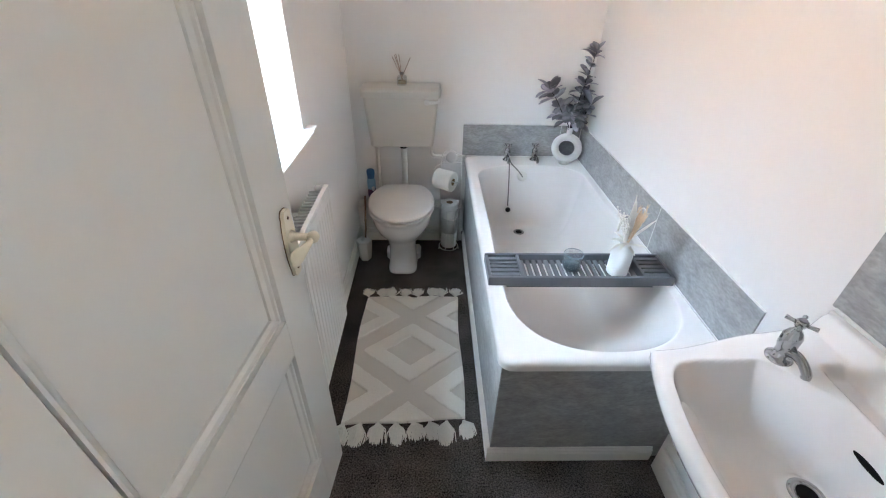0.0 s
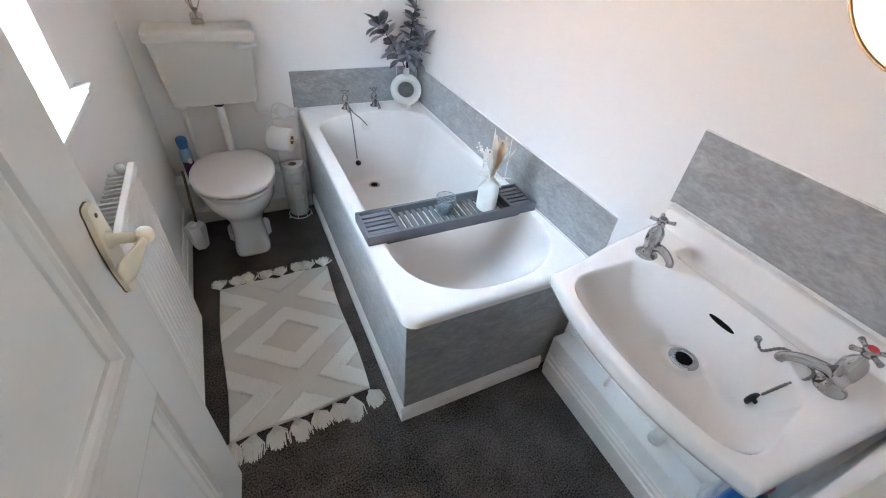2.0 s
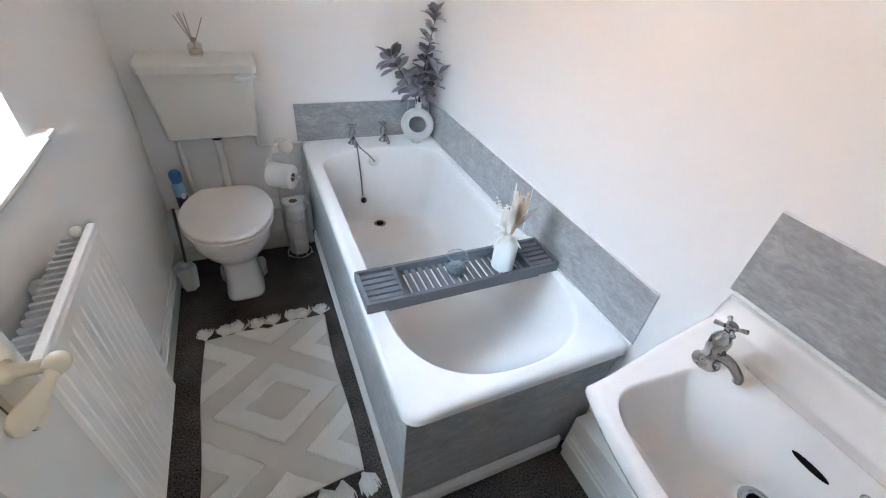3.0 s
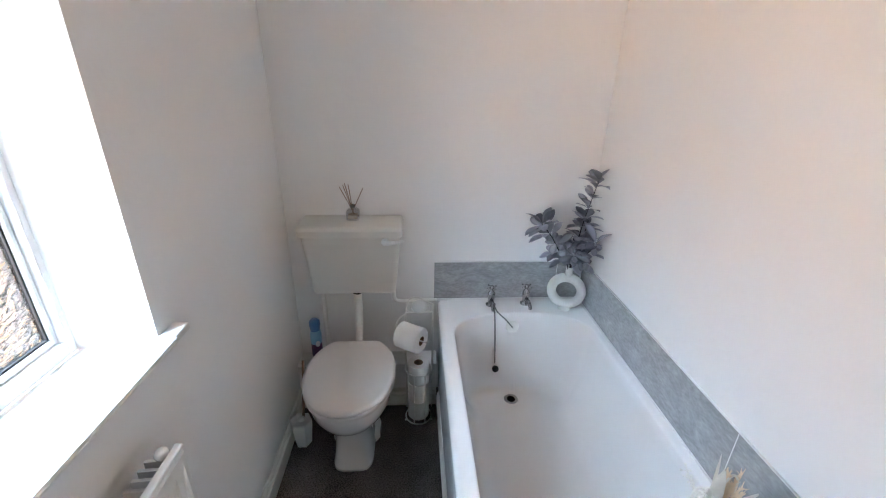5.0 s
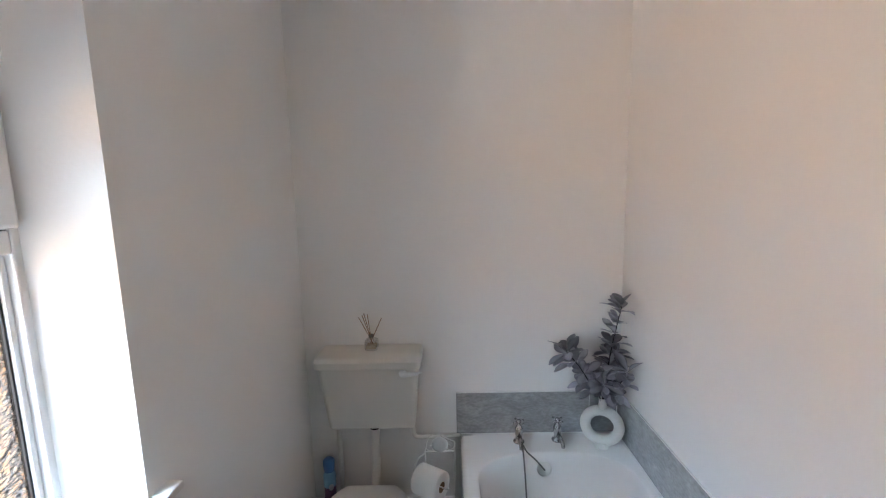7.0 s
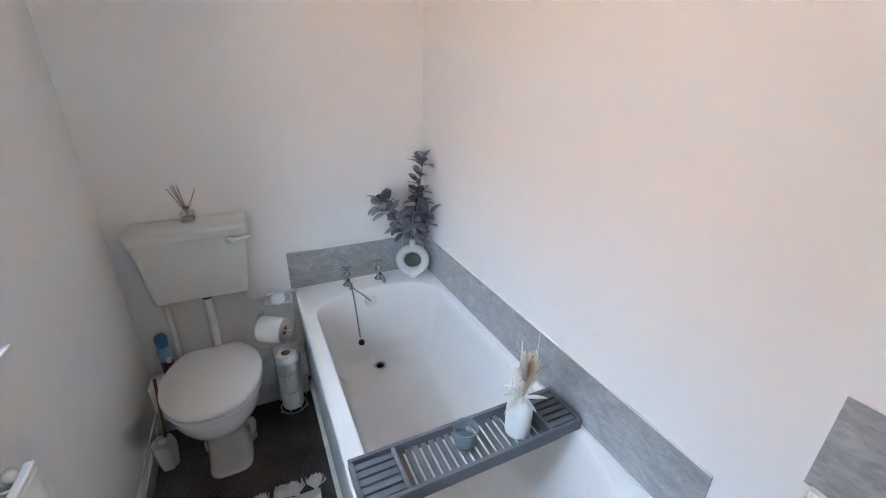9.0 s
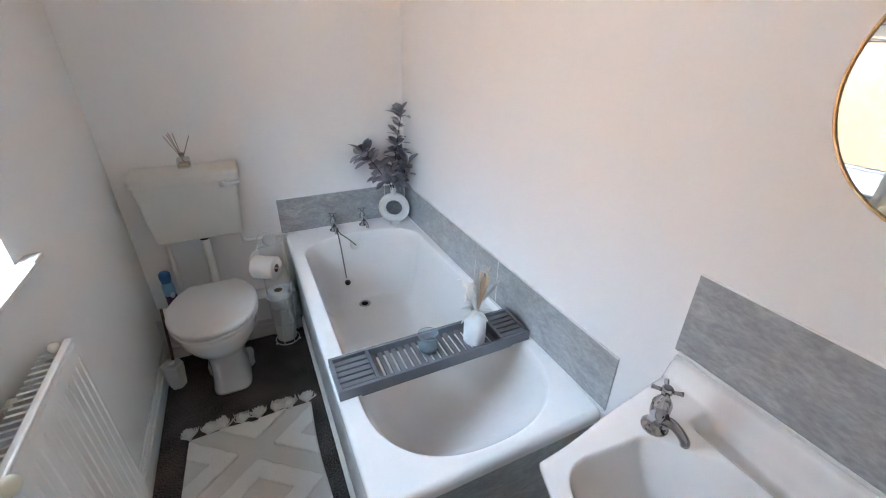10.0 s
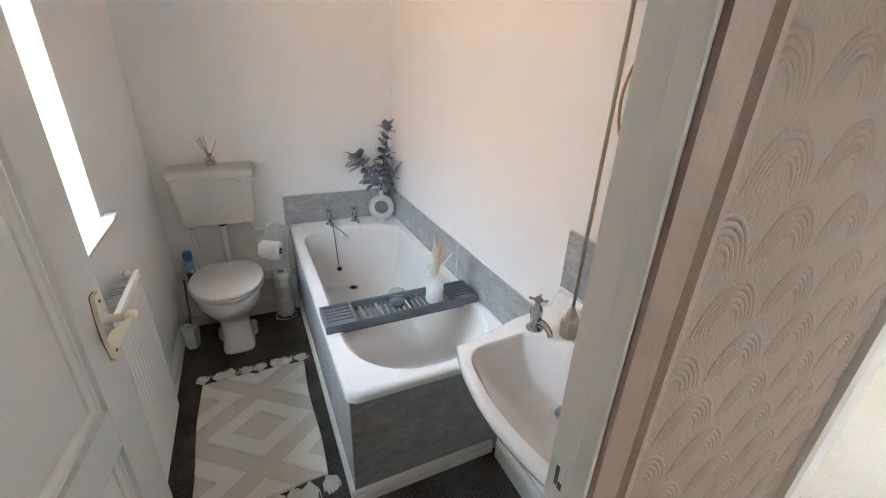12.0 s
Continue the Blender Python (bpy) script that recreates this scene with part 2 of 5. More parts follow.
def bend(pts, steps=6):
    """A smooth line through points."""
    pts = [Vector(p) for p in pts]
    out = []
    for i in range(len(pts) - 1):
        p0, p1, p2, p3 = pts[max(i - 1, 0)], pts[i], pts[i + 1], pts[min(i + 2, len(pts) - 1)]
        for k in range(steps):
            t = k / steps
            out.append(0.5 * ((2 * p1) + (p2 - p0) * t + (2 * p0 - 5 * p1 + 4 * p2 - p3) * t * t + (3 * p1 - p0 - 3 * p2 + p3) * t ** 3))
    return out + [pts[-1]]


def prism(bm, outline, axis, a, b):
    """Sweeps a closed outline of (u, v) along an axis from a to b. axis y: (x, z); axis x: (y, z); axis z: (x, y)."""
    put = {"y": lambda u, v, w: (u, w, v), "x": lambda u, v, w: (w, u, v), "z": lambda u, v, w: (u, v, w)}[axis]
    ra = [bm.verts.new(put(u, v, a)) for u, v in outline]
    rb = [bm.verts.new(put(u, v, b)) for u, v in outline]
    n = len(outline)
    for k in range(n):
        bm.faces.new((ra[k], ra[(k + 1) % n], rb[(k + 1) % n], rb[k]))
    bm.faces.new(ra[::-1])
    bm.faces.new(rb)
    bmesh.ops.recalc_face_normals(bm, faces=bm.faces[:])
    return bm


def loft(bm, rings, caps=True):
    vs = [[bm.verts.new(p) for p in r] for r in rings]
    n = len(vs[0])
    for a, b in zip(vs, vs[1:]):
        for k in range(n):
            bm.faces.new((a[k], a[(k + 1) % n], b[(k + 1) % n], b[k]))
    if caps:
        bm.faces.new(vs[0][::-1])
        bm.faces.new(vs[-1])
    bmesh.ops.recalc_face_normals(bm, faces=bm.faces[:])
    return bm


def structure(name, bm, mat, label, smooth=False):
    return tagged(part(name, bm, mat, None, "", smooth), label, name.split("_")[0], "", "structure")


# ---------------------------------------------------------------- shell
XL, XR, YN, YF, ZC = 0.105, 1.5, 0.2, 2.6, 2.5      # bathroom
WY0, WY1, WZ0, WZ1 = 0.87, 1.64, 1.0, 2.15         # window opening
DX0, DX1, DZ = 0.165, 0.942, 2.03                    # doorway
structure("floor", boxes((XL - 0.3, XR + 0.0995, 0.14, YF + 0.1, -0.12, 0.0)), CARPET, "dark charcoal grey short-pile carpet of the bathroom")
bm = boxes((XL - 0.3, XL, YN - 0.1, WY0, 0, ZC), (XL - 0.3, XL, WY0, WY1, 0, WZ0), (XL - 0.3, XL, WY0, WY1, WZ1, ZC))
prism(bm, [(XL, WY1), (XL, YF + 0.1), (XL - 0.3, YF + 0.1), (XL - 0.3, WY1), (-0.11, WY1), (-0.04, WY1 - 0.046), (-0.03, WY1 - 0.046)], "z", 0, ZC)
structure("wall_west", bm, WALL, "white painted plaster wall with a deep window reveal")
structure("wall_north", boxes((XL, XR, YF, YF + 0.1, 0, ZC)), WALL, "white painted plaster wall behind the toilet")
structure("wall_east", boxes((XR, XR + 0.1, YN, YF + 0.1, 0, ZC)), WALL, "white painted plaster wall along the bath and basin")
structure("wall_south", boxes((XL, DX0 - 0.032, 0.14, YN, 0, ZC), (DX1 + 0.032, XR + 0.1, 0.14, YN, 0, ZC),
                              (DX0 - 0.032, DX1 + 0.032, 0.14, YN, DZ + 0.032, ZC)), WALL, "white painted plaster partition with the doorway")
structure("ceiling", boxes((XL - 0.3, XR + 0.1, YN - 0.1, YF + 0.1, ZC, ZC + 0.1)), CEILING, "plain white plaster ceiling of the bathroom")


def skirting_profile(h, d):
    return [(0, 0), (d, 0), (d, h * 0.66), (d * 0.6, h * 0.69), (d * 0.6, h * 0.76), (d * 0.86, h * 0.79), (d * 0.86, h * 0.86), (d * 0.42, h * 0.92), (d * 0.38, h), (0, h)]


def skirting(name, axis, face, a, b, sign, h=0.115, d=0.016, z=0.0, mat=GLOSS, label="white gloss moulded skirting board"):
    bm = bmesh.new()
    prism(bm, [(face + sign * u, z + v) for u, v in skirting_profile(h, d)], axis, a, b)
    return structure(name, bm, mat, label)


skirting("baseboard_west", "y", XL, YN + 0.02, YF - 0.11, 1)
bm = bmesh.new()
box(bm, XL, 0.785, 2.492, YF, 0.0, 0.245, 0.002)
structure("trim_pipe_boxing", bm, WALL, "white painted boxed-in pipe ledge behind the toilet")
skirting("baseboard_north", "x", 2.491, XL + 0.017, 0.783, -1, h=0.1)
bm = bmesh.new()
box(bm, 1.422, XR, YN, 0.948, 0.0, 0.200, 0.002)
structure("trim_boxing_basin", bm, WALL, "white painted boxed-in pipe ledge below the basin")
skirting("baseboard_basin", "y", 1.421, YN, 0.93, -1, h=0.125)

# door lining, stop and architraves
ob = thing("door_frame", "white gloss painted door lining with chipped latch keeper", "door frame", kind="structure")
part("jamb", boxes((DX1, DX1 + 0.03, 0.130, YN + 0.004, 0, DZ), bevel=0.002), GLOSS, ob)
part("jamb", boxes((DX0 - 0.03, DX0, 0.130, YN + 0.004, 0, DZ), bevel=0.002), GLOSS, ob)
part("head", boxes((DX0 - 0.03, DX1 + 0.03, 0.130, YN + 0.004, DZ + 0.001, DZ + 0.03), bevel=0.002), GLOSS, ob)
part("door_stop", boxes((DX1 - 0.007, DX1 - 0.0005, 0.1305, YN - 0.042, 0, DZ), bevel=0.002), GLOSS, ob)
part("door_stop", boxes((DX0 + 0.0005, DX0 + 0.007, 0.1305, YN - 0.042, 0, DZ), bevel=0.002), GLOSS, ob)
part("keeper", boxes((DX1 - 0.0022, DX1 - 0.0004, YN - 0.030, YN - 0.010, 1.010, 1.062), bevel=0.0008), GLOSS, ob, "painted-over latch keeper plate")
part("keeper_lip", boxes((DX1 - 0.0045, DX1 - 0.0023, YN - 0.020, YN - 0.014, 1.024, 1.060), bevel=0.0008), CHAIN, ob, "bare metal lip of the keeper")
part("latch_hole", boxes((DX1 - 0.0027, DX1 - 0.0023, YN - 0.028, YN - 0.0205, 1.020, 1.034)), WOODWORN, ob, "dark worn latch mortise")
for x0, x1 in ((DX1 + 0.0, DX1 + 0.056), (DX0 - 0.056, DX0 - 0.0)):
    sgn = 1 if x0 >= DX1 else -1
    bm = bmesh.new()
    near, far = (x0, x1) if sgn > 0 else (x1, x0)
    prof = [(near, 0.1385), (near, 0.1235), (near + sgn * 0.014, 0.1195), (near + sgn * 0.019, 0.125), (near + sgn * 0.04, 0.119), (near + sgn * 0.047, 0.112), (far, 0.112), (far, 0.1385)]
    prism(bm, prof, "z", 0.0, DZ + 0.06)
    part("architrave", bm, FLAKE, ob, "moulded architrave in old cream paint")


# ---------------------------------------------------------------- landing and bedroom beyond
structure("floor_landing", boxes((-0.6, 5.3, -1.4, 0.14, -0.12, -0.003), (XR + 0.1, 5.3, 0.14, 3.2, -0.12, -0.003)), BEIGECARPET, "pale beige carpet of the landing and bedroom")
structure("ceiling_landing", boxes((-0.6, 5.3, -1.4, YN - 0.1, ZC, ZC + 0.1), (XR + 0.1, 5.3, YN - 0.1, 3.2, ZC, ZC + 0.1)), CEILING, "plain white ceiling of the landing")
structure("wall_landing", boxes((-0.7, -0.6, -1.4, YN - 0.1, 0, ZC), (5.3, 5.4, -1.4, 0.5, 0, ZC), (5.3, 5.4, 1.9, 3.2, 0, ZC), (5.3, 5.4, 0.5, 1.9, 0, 0.9), (5.3, 5.4, 0.5, 1.9, 2.1, ZC),
                                (-0.7, 1.3, -1.5, -1.4, 0, ZC), (2.2, 5.4, -1.5, -1.4, 0, ZC), (1.3, 2.2, -1.5, -1.4, 0, 1.05), (1.3, 2.2, -1.5, -1.4, 2.15, ZC),
                                (XR + 0.1, 5.4, 3.2, 3.3, 0, ZC), (-0.6, XL - 0.3, YN - 0.1, YN, 0, ZC)), WALL, "plain painted walls closing the landing and bedroom")
structure("wall_bedroom", boxes((3.7, 5.3, 0.13, YN, 0, ZC), (1.601, 3.7, 0.1405, YN, DZ, ZC), (1.601, 1.715, 0.1405, YN, 0, DZ)), WALL, "painted wall beside the bedroom doorway")
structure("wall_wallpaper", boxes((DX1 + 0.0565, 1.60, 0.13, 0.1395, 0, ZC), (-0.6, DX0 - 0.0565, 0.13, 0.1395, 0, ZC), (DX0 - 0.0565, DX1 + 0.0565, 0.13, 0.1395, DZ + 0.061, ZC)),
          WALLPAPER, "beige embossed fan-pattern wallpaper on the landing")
ob = thing("bedroom_door_frame", "shaded white painted bedroom door frame", "door frame", kind="structure")
bm = bmesh.new()
prism(bm, [(1.601, 0.1395), (1.601, 0.116), (1.615, 0.110), (1.69, 0.114), (1.715, 0.120), (1.715, 0.1395)], "z", 0, DZ + 0.06)
part("architrave", bm, GLOSS, ob)
part("jamb", boxes((1.7155, 1.745, 0.122, YN, 0, DZ)), GLOSS, ob)


def fan_relief():
    """Scallop fans in staggered rows, each of five raised ridges."""
    bm = bmesh.new()
    w, h = 0.132, 0.088
    def ridge(cx, cz, rx, rz, wd, hgt):
        n = 18
        rows = []
        for k in range(n + 1):
            a = math.pi * (0.08 + 0.84 * k / n)
            c, s = math.cos(a), math.sin(a)
            ring = []
            for o, y in ((-wd, 0.0), (-wd * 0.4, -hgt), (wd * 0.4, -hgt), (wd, 0.0)):
                ring.append((cx + (rx + o) * c, 0.1299 + y * max(0.15, s) ** 0.8, cz + (rz + o) * s))
            rows.append([bm.verts.new(p) for p in ring])
        for a, b in zip(rows, rows[1:]):
            for k in range(3):
                if all(DX1 + 0.058 < v.co.x < 1.598 for v in (*a, *b)):
                    bm.faces.new((a[k], b[k], b[k + 1], a[k + 1]))
    row = 0
    z = 0.03
    while z < 2.45:
        for k in range(8):
            cx = DX1 + 0.03 + k * w + (w / 2 if row % 2 else 0)
            for i in range(5):
                f = 1 - i * 0.135
                ridge(cx, z + i * 0.003, w * 0.46 * f, h * 0.98 * f, 0.0042, 0.0024 - i * 0.00015)
        z += h
        row += 1
    loose = [v for v in bm.verts if not v.link_faces]
    bmesh.ops.delete(bm, geom=loose, context="VERTS")
    return bm


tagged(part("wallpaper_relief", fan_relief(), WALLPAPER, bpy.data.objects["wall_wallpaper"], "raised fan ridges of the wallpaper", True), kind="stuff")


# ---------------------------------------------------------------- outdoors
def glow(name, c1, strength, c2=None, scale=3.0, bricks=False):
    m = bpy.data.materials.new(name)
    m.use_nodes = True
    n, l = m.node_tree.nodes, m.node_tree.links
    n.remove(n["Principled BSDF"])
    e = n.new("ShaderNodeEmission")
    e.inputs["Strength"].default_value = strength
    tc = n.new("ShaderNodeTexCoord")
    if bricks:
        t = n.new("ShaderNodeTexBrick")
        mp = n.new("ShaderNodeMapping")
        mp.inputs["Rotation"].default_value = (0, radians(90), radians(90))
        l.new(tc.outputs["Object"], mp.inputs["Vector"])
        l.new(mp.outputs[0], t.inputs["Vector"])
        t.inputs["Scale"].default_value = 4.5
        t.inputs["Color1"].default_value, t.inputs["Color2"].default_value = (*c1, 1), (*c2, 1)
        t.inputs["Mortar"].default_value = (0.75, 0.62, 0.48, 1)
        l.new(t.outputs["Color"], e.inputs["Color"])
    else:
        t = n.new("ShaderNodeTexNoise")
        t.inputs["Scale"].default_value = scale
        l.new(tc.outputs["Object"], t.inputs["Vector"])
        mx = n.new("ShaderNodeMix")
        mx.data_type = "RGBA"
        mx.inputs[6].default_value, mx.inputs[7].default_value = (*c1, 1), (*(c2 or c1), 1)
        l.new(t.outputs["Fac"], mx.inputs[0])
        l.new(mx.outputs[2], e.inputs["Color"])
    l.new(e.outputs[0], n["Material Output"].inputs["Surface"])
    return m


def backdrop(name, quad, mat, label):
    bm = bmesh.new()
    bm.faces.new([bm.verts.new(p) for p in quad])
    return structure(name, bm, mat, label)


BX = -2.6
# brick and paving glow to stand in for sunlight bounced into the room
backdrop("backdrop_brick", [(BX, -25.0, -0.6), (BX, 27.0, -0.6), (BX, 27.0, 1.85), (BX, -25.0, 1.85)], glow("glowing_brick", (0.96, 0.60, 0.34), BRICK_GLOW, (0.86, 0.50, 0.27), bricks=True),
         "orange brick wall of the neighbouring house, glowing in place of sunlight")
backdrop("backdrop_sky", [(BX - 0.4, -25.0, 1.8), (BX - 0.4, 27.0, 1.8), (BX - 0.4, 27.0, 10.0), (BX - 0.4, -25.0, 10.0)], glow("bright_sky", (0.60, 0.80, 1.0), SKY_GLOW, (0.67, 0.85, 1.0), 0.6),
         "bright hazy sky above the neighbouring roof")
backdrop("backdrop_paving", [(BX, -25.0, -0.6), (-0.25, -25.0, -0.6), (-0.25, 27.0, -0.6), (BX, 27.0, -0.6)], glow("glowing_paving", (0.80, 0.78, 0.74), PAVING_GLOW, (0.67, 0.65, 0.61), 2.0),
         "pale paved passage below the window, glowing in place of daylight")


# ---------------------------------------------------------------- window
def bar_frame(y0, y1, z0, z1, w, x0, x1, bevel=0.004):
    """Four mitred-looking bars round an opening."""
    return boxes((x0, x1, y0, y0 + w, z0, z1), (x0, x1, y1 - w, y1, z0, z1), (x0, x1, y0 + w, y1 - w, z0, z0 + w), (x0, x1, y0 + w, y1 - w, z1 - w, z1), bevel=bevel)


win = thing("window_1", "white plastic window with rippled obscure glass and a top opening light", "window", kind="structure")
part("window_frame", boxes((-0.10, -0.03, WY0, WY0 + 0.062, WZ0 + 0.02, 1.888), (-0.10, -0.03, WY1 - 0.062, WY1, WZ0 + 0.02, 1.888),
                           (-0.10, -0.03, WY0 + 0.062, WY1 - 0.062, WZ0 + 0.02, 1.052), (-0.10, -0.03, WY0 + 0.062, WY1 - 0.062, 1.846, 1.888),
                           (-0.10, -0.03, WY0 + 0.062, WY1 - 0.062, 1.555, 1.598), bevel=0.004), UPVC, win)
part("glazing_bead", bar_frame(WY0 + 0.0625, WY1 - 0.0625, 1.0525, 1.5545, 0.012, -0.075, -0.045, 0.003), UPVC, win)
sash = part("opening_sash", bar_frame(WY0 + 0.066, WY1 - 0.056, 1.601, 1.843, 0.054, -0.085, -0.012, 0.007), UPVC, win, "white opening top light sash")
part("sash_gasket", bar_frame(WY0 + 0.0625, WY1 - 0.0625, 1.5985, 1.8455, 0.003, -0.08, -0.034, 0), BLACK, win)
part("pane_gasket", bar_frame(WY0 + 0.0745, WY1 - 0.0745, 1.0645, 1.5425, 0.004, -0.066, -0.052, 0), BLACK, win)
pane = part("pane", boxes((-0.062, -0.056, WY0 + 0.075, WY1 - 0.075, 1.065, 1.542)), PANE, win, "rippled obscure glass pane")
pane.visible_shadow = False
pane = part("pane", boxes((-0.055, -0.049, WY0 + 0.1195, WY1 - 0.1095, 1.6545, 1.7895)), PANE, win, "rippled obscure glass pane")
pane.visible_shadow = False
bm = boxes((-0.195, -0.014, WY0 + 0.0005, WY1 - 0.0005, 1.889, WZ1 - 0.0005), bevel=0.003)
tagged(part("trim_window_head", bm, WALL, None), "painted boarded lintel above the window frame", "lintel", "", "structure")
bm = boxes((-0.017, -0.008, 1.215, 1.295, 1.607, 1.632), bevel=0.003)
tube(bm, bend([(-0.008, 1.235, 1.62), (0.012, 1.235, 1.62), (0.018, 1.25, 1.62), (0.018, 1.33, 1.614)]), 0.007)
part("window_handle", bm, BRASS, win, "brass window handle")

bm = bmesh.new()
prism(bm, [(-0.03, 1.0), (0.138, 1.0), (0.146, 1.004), (0.148, 1.010), (0.146, 1.016), (0.138, 1.02), (-0.03, 1.02)], "y", WY0 + 0.001, WY1 - 0.001)
box(bm, XL + 0.0005, 0.144, WY1 - 0.001, 1.70, 1.0005, 1.0195, 0.004)
box(bm, XL + 0.0005, 0.144, 0.81, WY0 + 0.001, 1.0005, 1.0195, 0.004)
tagged(part("window_sill", bm, GLOSS, None), "white gloss window board with rounded nosing", "window sill", "", "structure")


# ---------------------------------------------------------------- door
def door():
    hinge, edge = Vector((0.172, 0.205)), Vector((0.252, 0.985))
    d = (edge - hinge).normalized()
    length = (edge - hinge).length
    root = thing("door_1", "cream-white painted panelled door standing open against the radiator", "door", kind="structure")
    root.matrix_world = Matrix.Translation((hinge.x, hinge.y, 0)) @ Matrix.Rotation(math.atan2(d.y, d.x), 4, "Z")
    # local x: from the hinge to the lock edge; local y: into the leaf (towards the wall)
    T = 0.036
    s0, s1 = 0.188, length - 0.141
    def bars(*rows):
        return boxes(*[(a, b, 0, T, c, e) for a, b, c, e in rows], bevel=0.0015)
    part("stile", bars((0, s0, 0.008, 1.985)), DOORPAINT, root)
    part("stile", bars((s1, length, 0.008, 1.985)), DOORPAINT, root)
    part("rail", bars((s0, s1, 0.008, 0.225)), DOORPAINT, root)
    part("rail", bars((s0, s1, 0.702, 0.818)), DOORPAINT, root)
    part("rail", bars((s0, s1, 1.87, 1.985)), DOORPAINT, root)
    for z0, z1 in ((0.225, 0.702), (0.818, 1.87)):
        part("panel", boxes((s0 + 0.002, s1 - 0.002, 0.0242, 0.030, z0 + 0.002, z1 - 0.002)), DOORPAINT, root, "flat recessed door panel")
        bm = bmesh.new()
        # stepped moulding round the panel: two slopes and a groove
        prof = [(0.0, 0.0), (0.001, 0.011), (0.006, 0.012), (0.008, 0.007), (0.013, 0.0075), (0.016, 0.013), (0.026, 0.0185), (0.027, 0.0242), (0.034, 0.0245)]
        for (a, b) in zip(prof, prof[1:]):
            ra = [(s0 + a[0], z0 + a[0]), (s1 - a[0], z0 + a[0]), (s1 - a[0], z1 - a[0]), (s0 + a[0], z1 - a[0])]
            rb = [(s0 + b[0], z0 + b[0]), (s1 - b[0], z0 + b[0]), (s1 - b[0], z1 - b[0]), (s0 + b[0], z1 - b[0])]
            va = [bm.verts.new((u, a[1], v)) for u, v in ra]
            vb = [bm.verts.new((u, b[1], v)) for u, v in rb]
            for k in range(4):
                q = (k + 1) % 4
                bm.faces.new((va[k], va[q], vb[q], vb[k]))
        part("moulding", bm, DOORPAINT, root)
    # lever handle on a shaped back plate
    hx, hz = length - 0.047, 0.986
    handle = part("door_handle", plate_outline(hx, hz, 1.0, 0.011), CREAM, root, "cream lacquered scroll lever handle on a shaped plate")
    bm = plate_outline(hx, hz, 1.045, 0.0025)
    part("worn_edge", bm, DARKEDGE, handle, "dark worn edge of the plate")
    bm = bmesh.new()
    lathe(bm, [(0.016, 0), (0.0155, 0.004), (0.011, 0.008), (0.0095, 0.014), (0.009, 0.05), (0.0, 0.051)], (hx, -0.008, hz + 0.014), 20, Matrix.Rotation(radians(90), 4, "X"))
    box(bm, hx - 0.012, hx + 0.011, -0.070, -0.050, hz + 0.003, hz + 0.025, 0.005, 3)
    ring = lambda x, y, z, a, c: [(x, y + c * math.cos(t), z + a * math.sin(t)) for t in [2 * math.pi * k / 16 for k in range(16)]]
    loft(bm, [ring(hx - 0.008, -0.060, hz + 0.014, 0.009, 0.008), ring(hx - 0.018, -0.060, hz + 0.012, 0.008, 0.007), ring(hx - 0.028, -0.056, hz + 0.006, 0.012, 0.0065),
              ring(hx - 0.042, -0.049, hz - 0.002, 0.019, 0.006), ring(hx - 0.056, -0.043, hz - 0.006, 0.023, 0.0055), ring(hx - 0.068, -0.038, hz - 0.006, 0.020, 0.005),
              ring(hx - 0.075, -0.036, hz - 0.005, 0.011, 0.004)])
    bmesh.ops.create_uvsphere(bm, u_segments=20, v_segments=12, radius=0.0145, matrix=Matrix.Translation((hx + 0.001, -0.062, hz + 0.015)) @ Matrix.Diagonal((1.1, 1, 1, 1)))
    part("lever", bm, CREAM, handle, "", True)
    bm = bmesh.new()
    for zz in (hz + 0.062, hz - 0.074):
        lathe(bm, [(0.0042, 0), (0.0036, 0.0015), (0, 0.002)], (hx, -0.0112, zz), 12, Matrix.Rotation(radians(90), 4, "X"))
    part("screw", bm, DARKEDGE, handle)
    bm = bmesh.new()
    box(bm, length - 0.0008, length + 0.0015, 0.008, 0.028, hz - 0.06, hz + 0.06, 0.0006)
    part("latch_plate", bm, BRASS, root, "brass latch plate on the door edge")
    return root


def plate_outline(hx, hz, s=1.0, t=0.008):
    bm = bmesh.new()
    pts = []
    for k in range(48):
        a = 2 * math.pi * k / 48
        v = math.sin(a)
        w = 0.0245 * (1 - 0.28 * abs(v) ** 3 * (1 - abs(v) ** 6)) * (abs(math.cos(a)) ** 0.55) * (1 if math.cos(a) >= 0 else -1)
        if abs(v) > 0.86:
            w *= 1.15
        pts.append((hx + w * s, hz - 0.006 + 0.088 * v * (1 + (s - 1) * 0.4)))
    prism(bm, pts, "y", -t, -0.0004)
    return bm


door()


